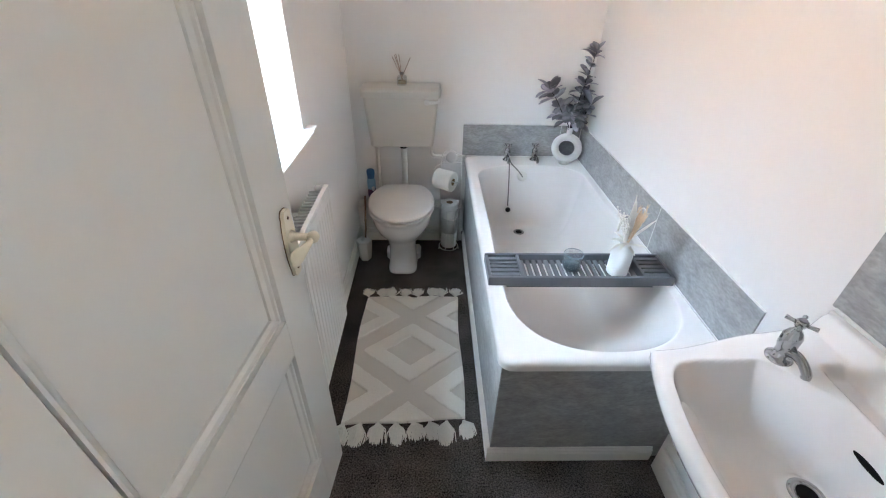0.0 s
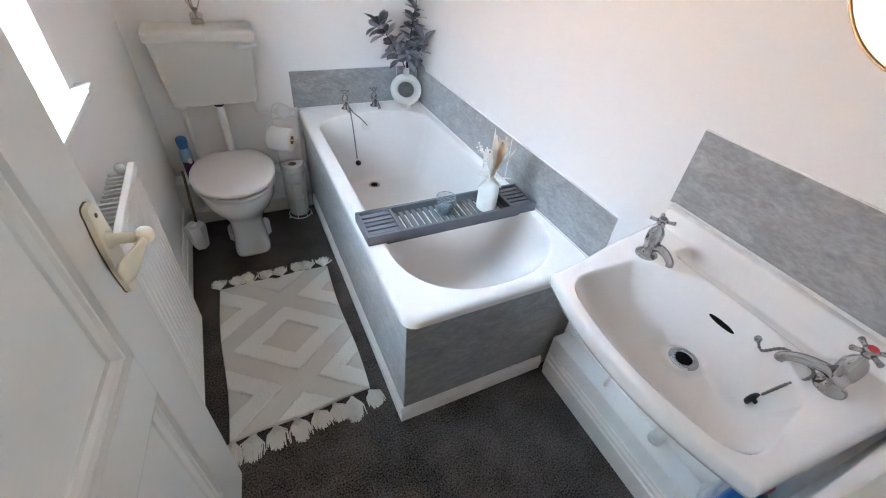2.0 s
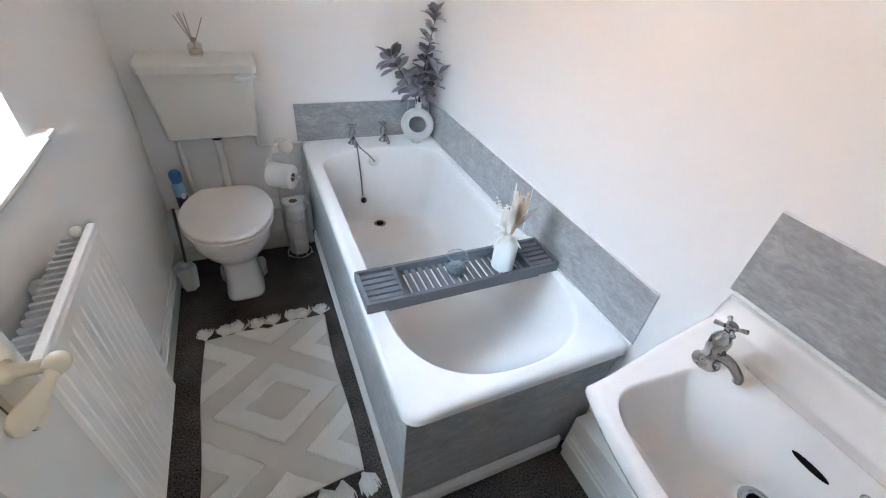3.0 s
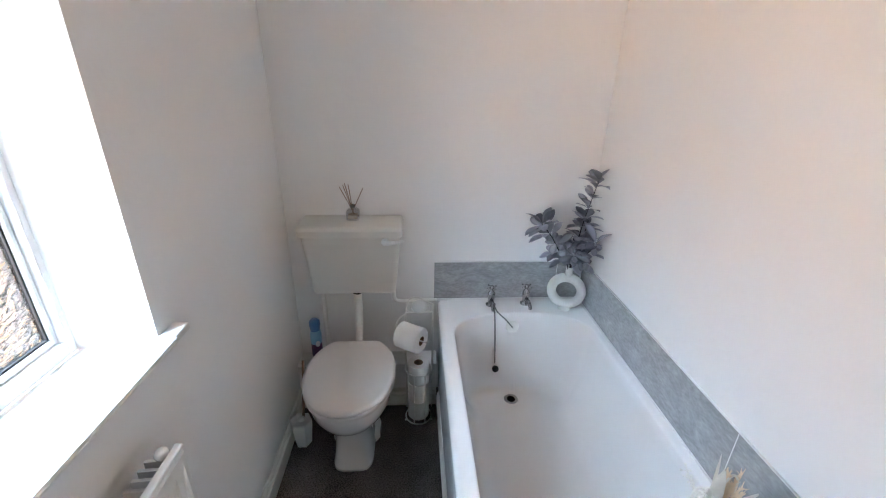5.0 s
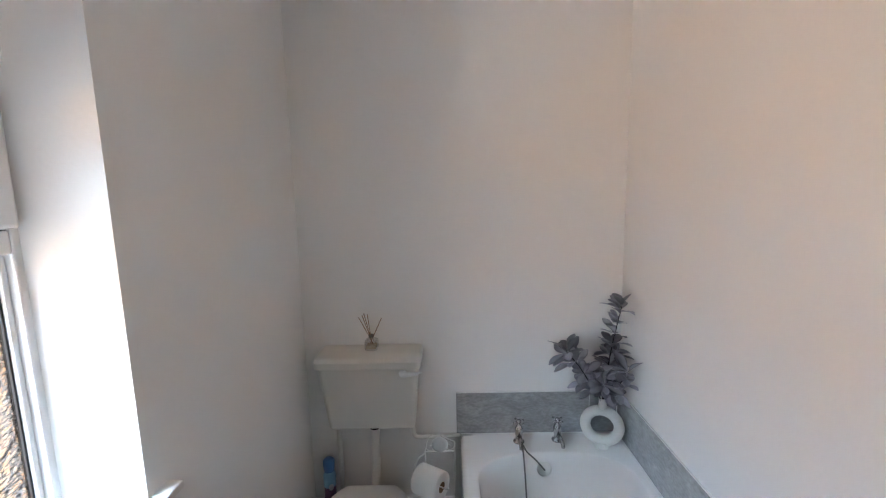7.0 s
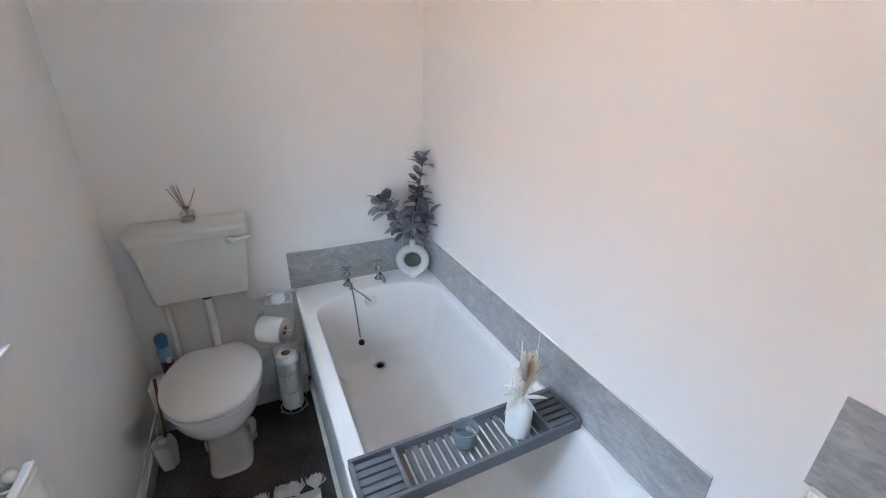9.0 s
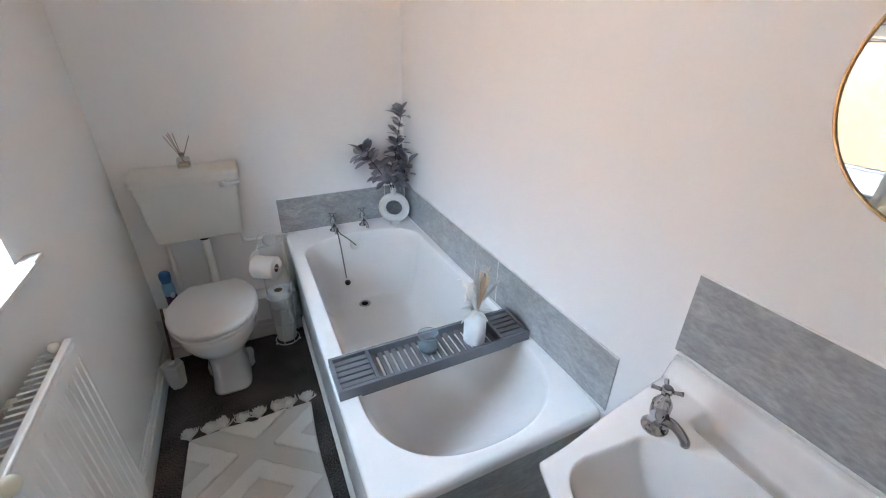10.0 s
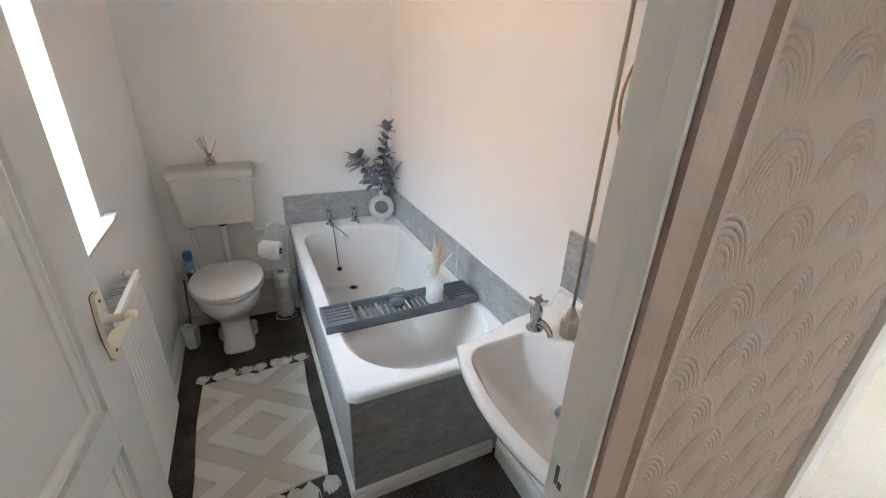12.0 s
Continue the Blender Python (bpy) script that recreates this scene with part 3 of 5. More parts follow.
# ---------------------------------------------------------------- radiator
def radiator():
    y0, y1, z0, z1 = 0.965, 1.468, 0.258, 0.872
    root = thing("radiator", "white double-panel radiator with vertical ribs and open top", "radiator")
    for name, x in (("front_panel", 0.216), ("back_panel", 0.152)):
        bm = bmesh.new()
        cols = []
        n = int((y1 - y0) / 0.0300)
        for k in range(n):
            a = y0 + 0.012 + (y1 - y0 - 0.024) * k / n
            w = (y1 - y0 - 0.024) / n
            cols += [(a, 0.0), (a + w * 0.35, 0.0), (a + w * 0.50, -0.0024), (a + w * 0.73, -0.0024), (a + w * 0.88, 0.0)]
        cols = [(y0, -0.004), (y0 + 0.006, 0.0)] + cols + [(y1 - 0.006, 0.0), (y1, -0.004)]
        z1 = 0.872 if name == "front_panel" else 0.835
        rows = [(z0, 0.0, -0.006), (z0 + 0.012, 0.0, 0.0), (z0 + 0.035, 0.0, 0.0), (z0 + 0.05, 1.0, 0.0), (z1 - 0.05, 1.0, 0.0), (z1 - 0.035, 0.0, 0.0), (z1 - 0.008, 0.0, 0.0), (z1, 0.0, -0.006)]
        front = [[bm.verts.new((x + min(dx * f, 0 if f else dx) + o if f else x + o + (dx if abs(dx) == 0.004 else 0), y, z)) for y, dx in cols] for z, f, o in rows]
        back = [[bm.verts.new((x - 0.012, y, z)) for y, dx in cols] for z, f, o in (rows[0], rows[-1])]
        for a, b in zip(front, front[1:]):
            for k in range(len(cols) - 1):
                bm.faces.new((a[k], a[k + 1], b[k + 1], b[k]))
        for k in range(len(cols) - 1):
            bm.faces.new((back[0][k], back[1][k], back[1][k + 1], back[0][k + 1]))
            bm.faces.new((front[-1][k], front[-1][k + 1], back[1][k + 1], back[1][k]))
            bm.faces.new((front[0][k + 1], front[0][k], back[0][k], back[0][k + 1]))
        for k in (0, len(cols) - 1):
            bm.faces.new([r[k] for r in front] + [back[1][k], back[0][k]])
        bmesh.ops.recalc_face_normals(bm, faces=bm.faces[:])
        part(name, bm, GLOSS, root)
    z1 = 0.872
    bm = boxes((0.199, 0.2165, y0, y1, z1 + 0.0005, z1 + 0.012), bevel=0.004)
    part("top_edge", bm, GLOSS, root)
    for k in range(22):
        y = y0 + 0.03 + k * (y1 - y0 - 0.06) / 21
        bm = bmesh.new()
        prism(bm, [(0.1525, y), (0.1525, y + 0.007), (0.2035, y + 0.010), (0.2035, y + 0.003)], "z", z0 + 0.04, z1 - 0.006)
        part("convector_fin", bm, FIN, root)
    bm = bmesh.new()
    lathe(bm, [(0, -0.014), (0.008, -0.012), (0.0125, -0.006), (0.014, 0), (0.0125, 0.007), (0.008, 0.012), (0, 0.014)], (0.184, y1 - 0.02, z1 + 0.004), 22)
    part("air_vent_cap", bm, UPVC, root, "round white end plug", True)
    for yb in (y0 + 0.06, y1 - 0.13):
        part("wall_bracket", boxes((XL, 0.1395, yb, yb + 0.03, z0 + 0.05, z1 - 0.05)), FIN, root)


radiator()


# ---------------------------------------------------------------- bath
BX0, BX1, BY0, BY1, BZ = 0.787, 1.494, 0.943, 2.594, 0.557


AX0, AX1, AY0, AY1, BDEEP = 0.850, 1.455, 0.990, 2.452, 0.372     # opening of the bath and its depth


def bath_outline(near=0.29, far=0.17, power=2.35):
    """The opening seen from above: a long rounded end near the door, tighter corners at the taps."""
    cx, hw = (AX0 + AX1) / 2, (AX1 - AX0) / 2
    out = []
    def arc(y, reach, a0, a1, n):
        for k in range(n):
            a = radians(a0 + (a1 - a0) * k / n)
            c, v = math.cos(a), math.sin(a)
            out.append((cx + hw * math.copysign(abs(c) ** (2 / power), c), y + reach * math.copysign(abs(v) ** (2 / power), v)))
    arc(AY0 + near, near, 180, 360, 72)
    for k in range(30):
        out.append((AX1, AY0 + near + (AY1 - far - AY0 - near) * k / 30))
    arc(AY1 - far, far, 0, 180, 60)
    for k in range(30):
        out.append((AX0, AY1 - far - (AY1 - far - AY0 - near) * k / 30))
    return out


def bath_depth(p, d, w, near=0.29, power=2.35):
    """Share of the depth at a place: steep sides meet a long slope at the end near the door."""
    cx, hw = (AX0 + AX1) / 2, (AX1 - AX0) / 2
    off = min(abs(p.x - cx) / hw, 1.0)
    run = p.y - (AY0 + near - near * (1 - off ** power) ** (1 / power))
    if p.y < 1.9:
        back = min(max((AY0 + near - p.y) / near, 0.0), 1.0)
        d = hw * (1 - back ** power) ** (1 / power) - abs(p.x - cx)
    a = max(1 - (1 - min(max(d / w, 0.0), 1.0)) ** 3, 1e-4)
    b = max(1 - (1 - min(max(run / 0.55, 0.0), 1.0)) ** 1.9, 1e-4)
    return 1.189 * (a ** -4 + b ** -4) ** -0.25


def bath_edge(o, way):
    """Distance from a place on the opening outwards to the rim's outer edge, whose free corner is rounded."""
    lo, hi = 0.0, 0.6
    cr = 0.045
    for _ in range(40):
        m = (lo + hi) / 2
        x, y = o[0] + way.x * m, o[1] + way.y * m
        inside = BX0 <= x <= BX1 and BY0 <= y <= BY1
        if inside and x < BX0 + cr and y < BY0 + cr:
            inside = math.hypot(BX0 + cr - x, BY0 + cr - y) <= cr
        lo, hi = (m, hi) if inside else (lo, m)
    return lo


def bath():
    root = thing("bathtub", "white enamelled bath with rolled rim, set between grey panels and wall", "bathtub")
    bm = bmesh.new()
    cx = (AX0 + AX1) / 2
    rings = []
    roll = 0.024
    for x, y in bath_outline():
        spine = Vector((cx, min(max(y, AY0 + 0.62), AY1 - 0.26)))
        o = Vector((x, y))
        inward = spine - o
        length = inward.length
        inward.normalize()
        reach = bath_edge((x, y), -inward)
        col = []
        free = o.x - inward.x * reach < BX0 + 0.05 or o.y - inward.y * reach < BY0 + 0.05
        col.append((o - inward * reach, BZ - 0.040))
        for e in (0.0, 0.0008, 0.003, 0.0065, 0.011, 0.017, 0.024):
            e = min(e, reach * 0.5)
            z = BZ - (roll - math.sqrt(max(roll * roll - (roll - e) ** 2, 0.0)) if free else 0.0)
            col.append((o - inward * (reach - e), z))
        for e, dz in ((0.013, 0.0), (0.008, -0.0006), (0.004, -0.0022), (0.001, -0.0055)):
            col.append((o - inward * min(e, reach * 0.45), BZ + dz))
        w = 0.15 - 0.042 * min(max((y - AY1 + 0.17) / 0.12, 0.0), 1.0)
        for k in range(1, 27):
            d = length * (k / 26) ** 1.35
            p = o + inward * d
            u = bath_depth(p, d, w)
            col.append((p, BZ - 0.008 - BDEEP * u - 0.010 * u * min(max((p.y - 1.3) / 1.0, 0), 1)))
        rings.append([bm.verts.new((p.x, p.y, z)) for p, z in col])
    n = len(rings)
    for i in range(n):
        a, b = rings[i], rings[(i + 1) % n]
        for k in range(len(a) - 1):
            bm.faces.new((a[k], b[k], b[k + 1], a[k + 1]))
    bmesh.ops.remove_doubles(bm, verts=bm.verts[:], dist=0.0002)
    bmesh.ops.holes_fill(bm, edges=[e for e in bm.edges if e.is_boundary and all(v.co.z < BZ - 0.2 for v in e.verts)])
    bmesh.ops.recalc_face_normals(bm, faces=bm.faces[:])
    part("tub", bm, BATH, root, "", True)
    zd = BZ - 0.008 - BDEEP - 0.010
    bm = bmesh.new()
    lathe(bm, [(0.019, 0.001), (0.024, 0.003), (0.031, 0.003), (0.033, 0.0005)], (1.13, 2.318, zd), 28)
    w = part("waste", bm, CHROME, root, "chrome waste ring", True)
    bm = bmesh.new()
    lathe(bm, [(0, 0.0015), (0.0195, 0.0015), (0.0195, 0.001)], (1.13, 2.318, zd), 24)
    part("waste_hole", bm, DARKHOLE, w, "dark plughole")
    bm = bmesh.new()
    m = Matrix.Rotation(radians(78), 4, "X")
    lathe(bm, [(0, 0.009), (0.012, 0.009), (0.026, 0.007), (0.031, 0.003), (0.031, -0.004)], (1.135, 2.447, 0.487), 28, m)
    part("overflow_cover", bm, CISTERN, root, "yellowed round overflow cover", True)


bath()
ob = thing("bath_side_panel", "grey stone-effect laminate panel along the bath", "bath panel")
part("panel", boxes((0.801, 0.812, 0.9765, 2.595, 0.002, 0.52), bevel=0.001), STONE, ob)
ob = thing("bath_end_panel", "grey stone-effect laminate panel closing the bath end", "bath panel")
part("panel", boxes((0.8035, 1.498, 0.966, 0.976, 0.002, 0.52), bevel=0.001), STONE, ob)
part("corner_trim", boxes((0.7995, 0.8030, 0.9650, 0.9762, 0.06, 0.52), bevel=0.001), STONE, ob, "narrow grey edge trim")
skirting("baseboard_bath_side", "y", 0.8005, 0.9655, 2.49, -1, h=0.07, d=0.014)
skirting("baseboard_bath_end", "x", 0.9650, 0.7865, 1.405, -1, h=0.07, d=0.014)


def splash(name, label, spec, trims, edge=None):
    ob = thing(name, label, "splashback")
    part("panel", boxes(spec, bevel=0.0008), STONE, ob)
    for t in trims:
        part("sealant", boxes(t, bevel=0.0012), SILICONE, ob, "white sealant bead")
    return ob


splash("bath_splashback", "low grey stone-effect splashback behind the bath taps", (0.772, 1.4925, 2.5935, 2.5995, 0.558, 0.753),
       [(0.79, 1.4915, 2.5895, 2.5935, 0.553, 0.5605), (1.4885, 1.4922, 2.5895, 2.5932, 0.561, 0.752), (0.771, 1.4925, 2.5925, 2.5995, 0.7535, 0.757)])
splash("bath_splashback", "low grey stone-effect splashback along the bath wall", (1.4935, 1.4995, 0.942, 2.592, 0.558, 0.757),
       [(1.4885, 1.4935, 0.945, 2.588, 0.553, 0.5625), (1.4925, 1.4995, 0.942, 2.592, 0.7575, 0.761)])
bm = boxes((1.493, 1.4995, 1.550, 1.5525, 0.565, 0.756))
tagged(part("joint_strip", bm, SILICONE, None), "pale vertical joint strip in the bath splashback", "joint strip")
bm = boxes((1.367, 1.3692, 2.593, 2.5990, 0.565, 0.752))
tagged(part("joint_strip", bm, SILICONE, None), "pale vertical joint strip behind the ring vase", "joint strip")
splash("basin_splashback", "grey stone-effect splashback above the basin", (1.4935, 1.4995, 0.203, 0.812, 0.902, 1.102),
       [(1.4905, 1.4935, 0.206, 0.80, 0.898, 0.906), (1.4925, 1.4995, 0.203, 0.812, 1.1025, 1.1055)])


# ---------------------------------------------------------------- taps
def tap(name, label, base, yaw, h=0.105, mark=None, reach=0.062):
    """A chrome pillar tap; its spout points along local +x."""
    root = thing(name, label, "tap", "chrome pillar taps", kind="")
    root.matrix_world = Matrix.Translation(base) @ Matrix.Rotation(yaw, 4, "Z")
    k = h / 0.105
    bm = bmesh.new()
    lathe(bm, [(0.0, 0.0), (0.025 * k, 0.0), (0.025 * k, 0.004), (0.020 * k, 0.008), (0.015 * k, 0.012), (0.0145 * k, 0.028 * k), (0.0165 * k, 0.034 * k), (0.0175 * k, 0.04 * k),
               (0.0175 * k, 0.062 * k), (0.016 * k, 0.066 * k), (0.012 * k, 0.074 * k), (0.008 * k, 0.078 * k), (0.006 * k, 0.084 * k), (0.006 * k, 0.092 * k), (0, 0.092 * k)], n=24)
    part("body", bm, CHROME, root, "", True)
    bm = bmesh.new()
    pts = bend([(0.006, 0, 0.024 * k), (0.022, 0, 0.031 * k), (reach * 0.7, 0, 0.027 * k), (reach, 0, 0.014 * k), (reach + 0.003, 0, 0.004 * k)])
    tube(bm, pts, [0.0102 * k - 0.002 * i / len(pts) for i in range(len(pts))], 14)
    part("spout", bm, CHROME, root, "", True)
    bm = bmesh.new()
    lathe(bm, [(0.0, 0.086 * k), (0.009 * k, 0.087 * k), (0.0105 * k, 0.092 * k), (0.010 * k, 0.1 * k), (0.0, 0.1015 * k)], n=20)
    for i in range(4):
        a = math.pi / 2 * i + 0.5
        c, s = math.cos(a), math.sin(a)
        tube(bm, [(0.005 * c, 0.005 * s, 0.094 * k), (0.015 * k * c, 0.015 * k * s, 0.0945 * k), (0.0265 * k * c, 0.0265 * k * s, 0.0955 * k)], [0.0042 * k, 0.0036 * k, 0.0048 * k], 10)
    hd = part("cross_head", bm, CHROME, root, "", True)
    if mark:
        bm = bmesh.new()
        lathe(bm, [(0.0075 * k, 0.1012 * k), (0.0065 * k, 0.1035 * k), (0, 0.104 * k)], n=16)
        part("indicator", bm, mark, hd, "coloured hot or cold disc")
    return root


COLD = material("cold_disc", (0.12, 0.10, 0.12), 0.4)
tap("bath_tap", "chrome cross-head pillar tap on the bath rim with a chain", (1.043, 2.532, BZ), radians(-90), 0.104, CHROME)
tap("bath_tap", "chrome cross-head pillar tap on the bath rim beside the vase", (1.213, 2.54, BZ), radians(-82), 0.104, CHROME)


def ball_chain(name, label, pts, r=0.0022, gap=0.0052):
    root = thing(name, label, "chain")
    line = bend(pts, 10)
    length, run = [0.0], 0.0
    for a, b in zip(line, line[1:]):
        run += (b - a).length
        length.append(run)
    bm = bmesh.new()
    s = 0.0
    k = 0
    while s < run:
        i = max(j for j in range(len(length)) if length[j] <= s)
        i = min(i, len(line) - 2)
        t = (s - length[i]) / max(length[i + 1] - length[i], 1e-9)
        bmesh.ops.create_icosphere(bm, subdivisions=1, radius=r * (1.15 if k % 2 else 0.9), matrix=Matrix.Translation(line[i].lerp(line[i + 1], t)))
        s += gap * 0.72
        k += 1
    tagged(part("bead_chain", bm, CHAIN, root, "", True), kind="stuff")
    return root


ob = ball_chain("bath_plug_chain", "dull metal plug chain looped over the bath tap with black plug", [(1.135, 2.434, 0.489), (1.10, 2.44, 0.53), (1.062, 2.448, 0.565), (1.045, 2.462, 0.592), (1.046, 2.446, 0.57), (1.052, 2.432, 0.48), (1.060, 2.412, 0.30)], 0.0040, 0.0078)
bm = bmesh.new()
lathe(bm, [(0, 0.0), (0.014, 0.0), (0.016, 0.005), (0.016, 0.009), (0.006, 0.011), (0.004, 0.02), (0, 0.02)], (1.061, 2.400, 0.277), 22, Matrix.Rotation(radians(35), 4, "X"))
part("plug", bm, BLACK, ob, "black rubber bath plug", True)


# ---------------------------------------------------------------- basin
def basin_front(y):
    t = (y - 0.5) / 0.262
    return 1.036 + 0.047 * min(1.0, abs(t)) ** 2.0


def basin_height(x, y):
    # deck: low at the front, a step up to the tap ledge and an upstand at the wall
    def st(a, b, v):
        v = min(max((v - a) / (b - a), 0), 1)
        return v * v * (3 - 2 * v)
    z = 0.816 + 0.034 * st(1.12, 1.33, x) + 0.008 * st(1.33, 1.43, x) + 0.040 * st(1.446, 1.472, x)
    z -= 0.021 * st(1.376, 1.400, x) * (1 - st(1.428, 1.450, x)) * (1 - st(0.150, 0.185, abs(y - 0.5)))      # soap shelf
    # bowl, wide in front and narrower between the taps
    v = abs(y - 0.5)
    half = 0.233 - 0.030 * st(1.10, 1.31, x) - 0.082 * st(1.27, 1.352, x)
    ax0 = basin_front(y) + 0.030
    d1, d2, d3 = half - v, x - ax0, 1.376 - x
    p = 4.2
    q = max(0, 1 - d1 / 0.115) ** p + max(0, 1 - d2 / 0.12) ** p + max(0, 1 - d3 / 0.065) ** (0.6 * p)
    q = q ** (1 / p)
    if q < 1:
        depth = z - 0.700
        z -= depth * (1 - q ** 2.2) * min(1.0, (1 - q) / 0.03) ** 0.5
        z -= 0.004 * max(0, 1 - math.hypot(x - 1.295, y - 0.497) / 0.15)
    # flat seat round the waste
    r = math.hypot(x - 1.295, y - 0.497)
    if r < 0.050:
        z = 0.705 + (z - 0.705) * st(0.033, 0.050, r)
    return z


def basin():
    root = thing("washbasin", "white ceramic wall-hung washbasin with bowed front and two taps", "washbasin")
    bm = bmesh.new()
    nu, nv = 130, 150
    def place(i, j):
        s, t = i / (nu - 1), j / (nv - 1)
        yc = 0.5 + (t - 0.5) * 2 * (0.262 + 0.037 * s)
        yf = 0.5 + (t - 0.5) * 2 * 0.262
        xf = basin_front(yf)
        x = xf + (1.489 - xf) * s
        return x, yc
    top = []
    for i in range(nu):
        row = []
        for j in range(nv):
            x, y = place(i, j)
            z = basin_height(x, y)
            e = min(i / (nu - 1) * 0.44, min(j, nv - 1 - j) / (nv - 1) * 0.56)
            r = 0.016
            if e < r and i < nu - 4:
                z -= (r - math.sqrt(max(r * r - (r - e) ** 2, 0))) * 0.8
            row.append(bm.verts.new((x, y, z)))
        top.append(row)
    for i in range(nu - 1):
        for j in range(nv - 1):
            bm.faces.new((top[i][j], top[i + 1][j], top[i + 1][j + 1], top[i][j + 1]))
    # apron and underside
    ring = [top[i][0] for i in range(nu - 1, 0, -1)] + top[0][:] + [top[i][nv - 1] for i in range(1, nu)]
    def shift(f, z):
        out = []
        for v in ring:
            out.append(bm.verts.new((1.489 - (1.489 - v.co.x) * f, 0.5 + (v.co.y - 0.5) * (f if f < 1 else 1), z(v.co))))
        return out
    rings = [ring, shift(0.998, lambda c: c.z - 0.014), shift(0.985, lambda c: min(c.z, 0.85) - 0.030), shift(0.955, lambda c: min(c.z, 0.84) - 0.036),
             shift(0.86, lambda c: 0.755), shift(0.74, lambda c: 0.705), shift(0.58, lambda c: 0.676), shift(0.2, lambda c: 0.665)]
    for a, b in zip(rings, rings[1:]):
        for k in range(len(a) - 1):
            bm.faces.new((a[k], a[k + 1], b[k + 1], b[k]))
    bmesh.ops.recalc_face_normals(bm, faces=bm.faces[:])
    part("bowl", bm, CERAMIC, root, "", True)
    zd = basin_height(1.295, 0.497)
    bm = bmesh.new()
    lathe(bm, [(0.018, -0.004), (0.0205, 0.002), (0.026, 0.003), (0.031, 0.0025), (0.033, 0.0)], (1.295, 0.497, zd), 28)
    w = part("waste", bm, CHROME, root, "chrome waste ring", True)
    bm = bmesh.new()
    lathe(bm, [(0, 0.0012), (0.019, 0.0012), (0.019, 0.0008)], (1.295, 0.497, zd), 24)
    part("waste_hole", bm, DARKHOLE, w, "dark plughole")
    # overflow slot in the back slope
    x0 = 1.358
    z0, z1 = basin_height(x0 - 0.008, 0.5), basin_height(x0 + 0.008, 0.5)
    bm = bmesh.new()
    tilt = math.atan2(z1 - z0, 0.016)
    pts = []
    for k in range(28):
        a = 2 * math.pi * k / 28
        pts.append(bm.verts.new(Vector((x0, 0.498, (z0 + z1) / 2 + 0.0036)) + Vector((0.0062 * math.sin(a) * math.cos(tilt) - 0.0018, 0.031 * math.cos(a), 0.0062 * math.sin(a) * math.sin(tilt)))))
    bm.faces.new(pts)
    part("overflow_slot", bm, DARKHOLE, root, "dark overflow slot")
    bm = bmesh.new()
    tube(bm, bend([(1.295, 0.497, 0.68), (1.295, 0.497, 0.60), (1.297, 0.497, 0.56)]), 0.021, 18)
    lathe(bm, [(0.02, 0.10), (0.028, 0.098), (0.032, 0.085), (0.032, 0.02), (0.026, 0.004), (0, 0)], (1.297, 0.497, 0.475), 24)
    tube(bm, [(1.31, 0.497, 0.55), (1.45, 0.497, 0.545), (1.498, 0.497, 0.545)], 0.016, 16)
    part("bottle_trap", bm, PIPE, root, "white plastic bottle trap and waste pipe", True)
    for yy in (0.70, 0.30):
        bm = bmesh.new()
        tube(bm, bend([(1.315, yy, 0.83), (1.33, yy, 0.62), (1.40, yy, 0.5), (1.455, yy, 0.42), (1.46, yy, 0.2005)]), 0.0075, 10)
        part("supply_pipe", bm, PIPE, root, "white painted supply pipe", True)
    for yy in (0.62, 0.40):
        bm = boxes((1.16, 1.498, yy - 0.012, yy + 0.012, 0.655, 0.67), (1.485, 1.498, yy - 0.016, yy + 0.016, 0.50, 0.67), bevel=0.002)
        part("bracket", bm, PIPE, root, "painted support bracket")
    return root


basin()
tap("basin_tap", "chrome cross-head pillar tap turned inwards on the basin", (1.318, 0.706, basin_height(1.318, 0.706) - 0.001), radians(-78), 0.110, COLD, 0.056)
tap("basin_tap", "chrome cross-head pillar tap with red hot disc on the basin", (1.345, 0.300, basin_height(1.345, 0.300) - 0.001), radians(112), 0.114, REDCAP, 0.078)
g = lambda x, y, o=0.0035: (x, y, basin_height(x, y) + o)
ob = ball_chain("basin_plug_chain", "metal plug chain lying in the basin with black plug", [g(1.362, 0.428), g(1.352, 0.41), g(1.348, 0.385), g(1.352, 0.35), g(1.345, 0.33, 0.006), g(1.322, 0.325), g(1.305, 0.338), g(1.298, 0.352)], 0.0032, 0.0064)
bm = bmesh.new()
lathe(bm, [(0, 0), (0.015, 0), (0.0165, 0.003), (0.0165, 0.006), (0.005, 0.007), (0.004, 0.014), (0, 0.015)], (1.292, 0.360, basin_height(1.292, 0.360) + 0.015), 22, Matrix.Rotation(radians(-14), 4, "Z") @ Matrix.Rotation(radians(90), 4, "X"))
part("plug", bm, BLACK, ob, "black rubber basin plug", True)
bm = bmesh.new()
lathe(bm, [(0.0075, 0), (0.007, 0.004), (0, 0.006)], (1.364, 0.43, basin_height(1.364, 0.43)), 16, Matrix.Rotation(radians(-40), 4, "Y"))
part("stay", bm, CHROME, ob, "chrome chain stay", True)

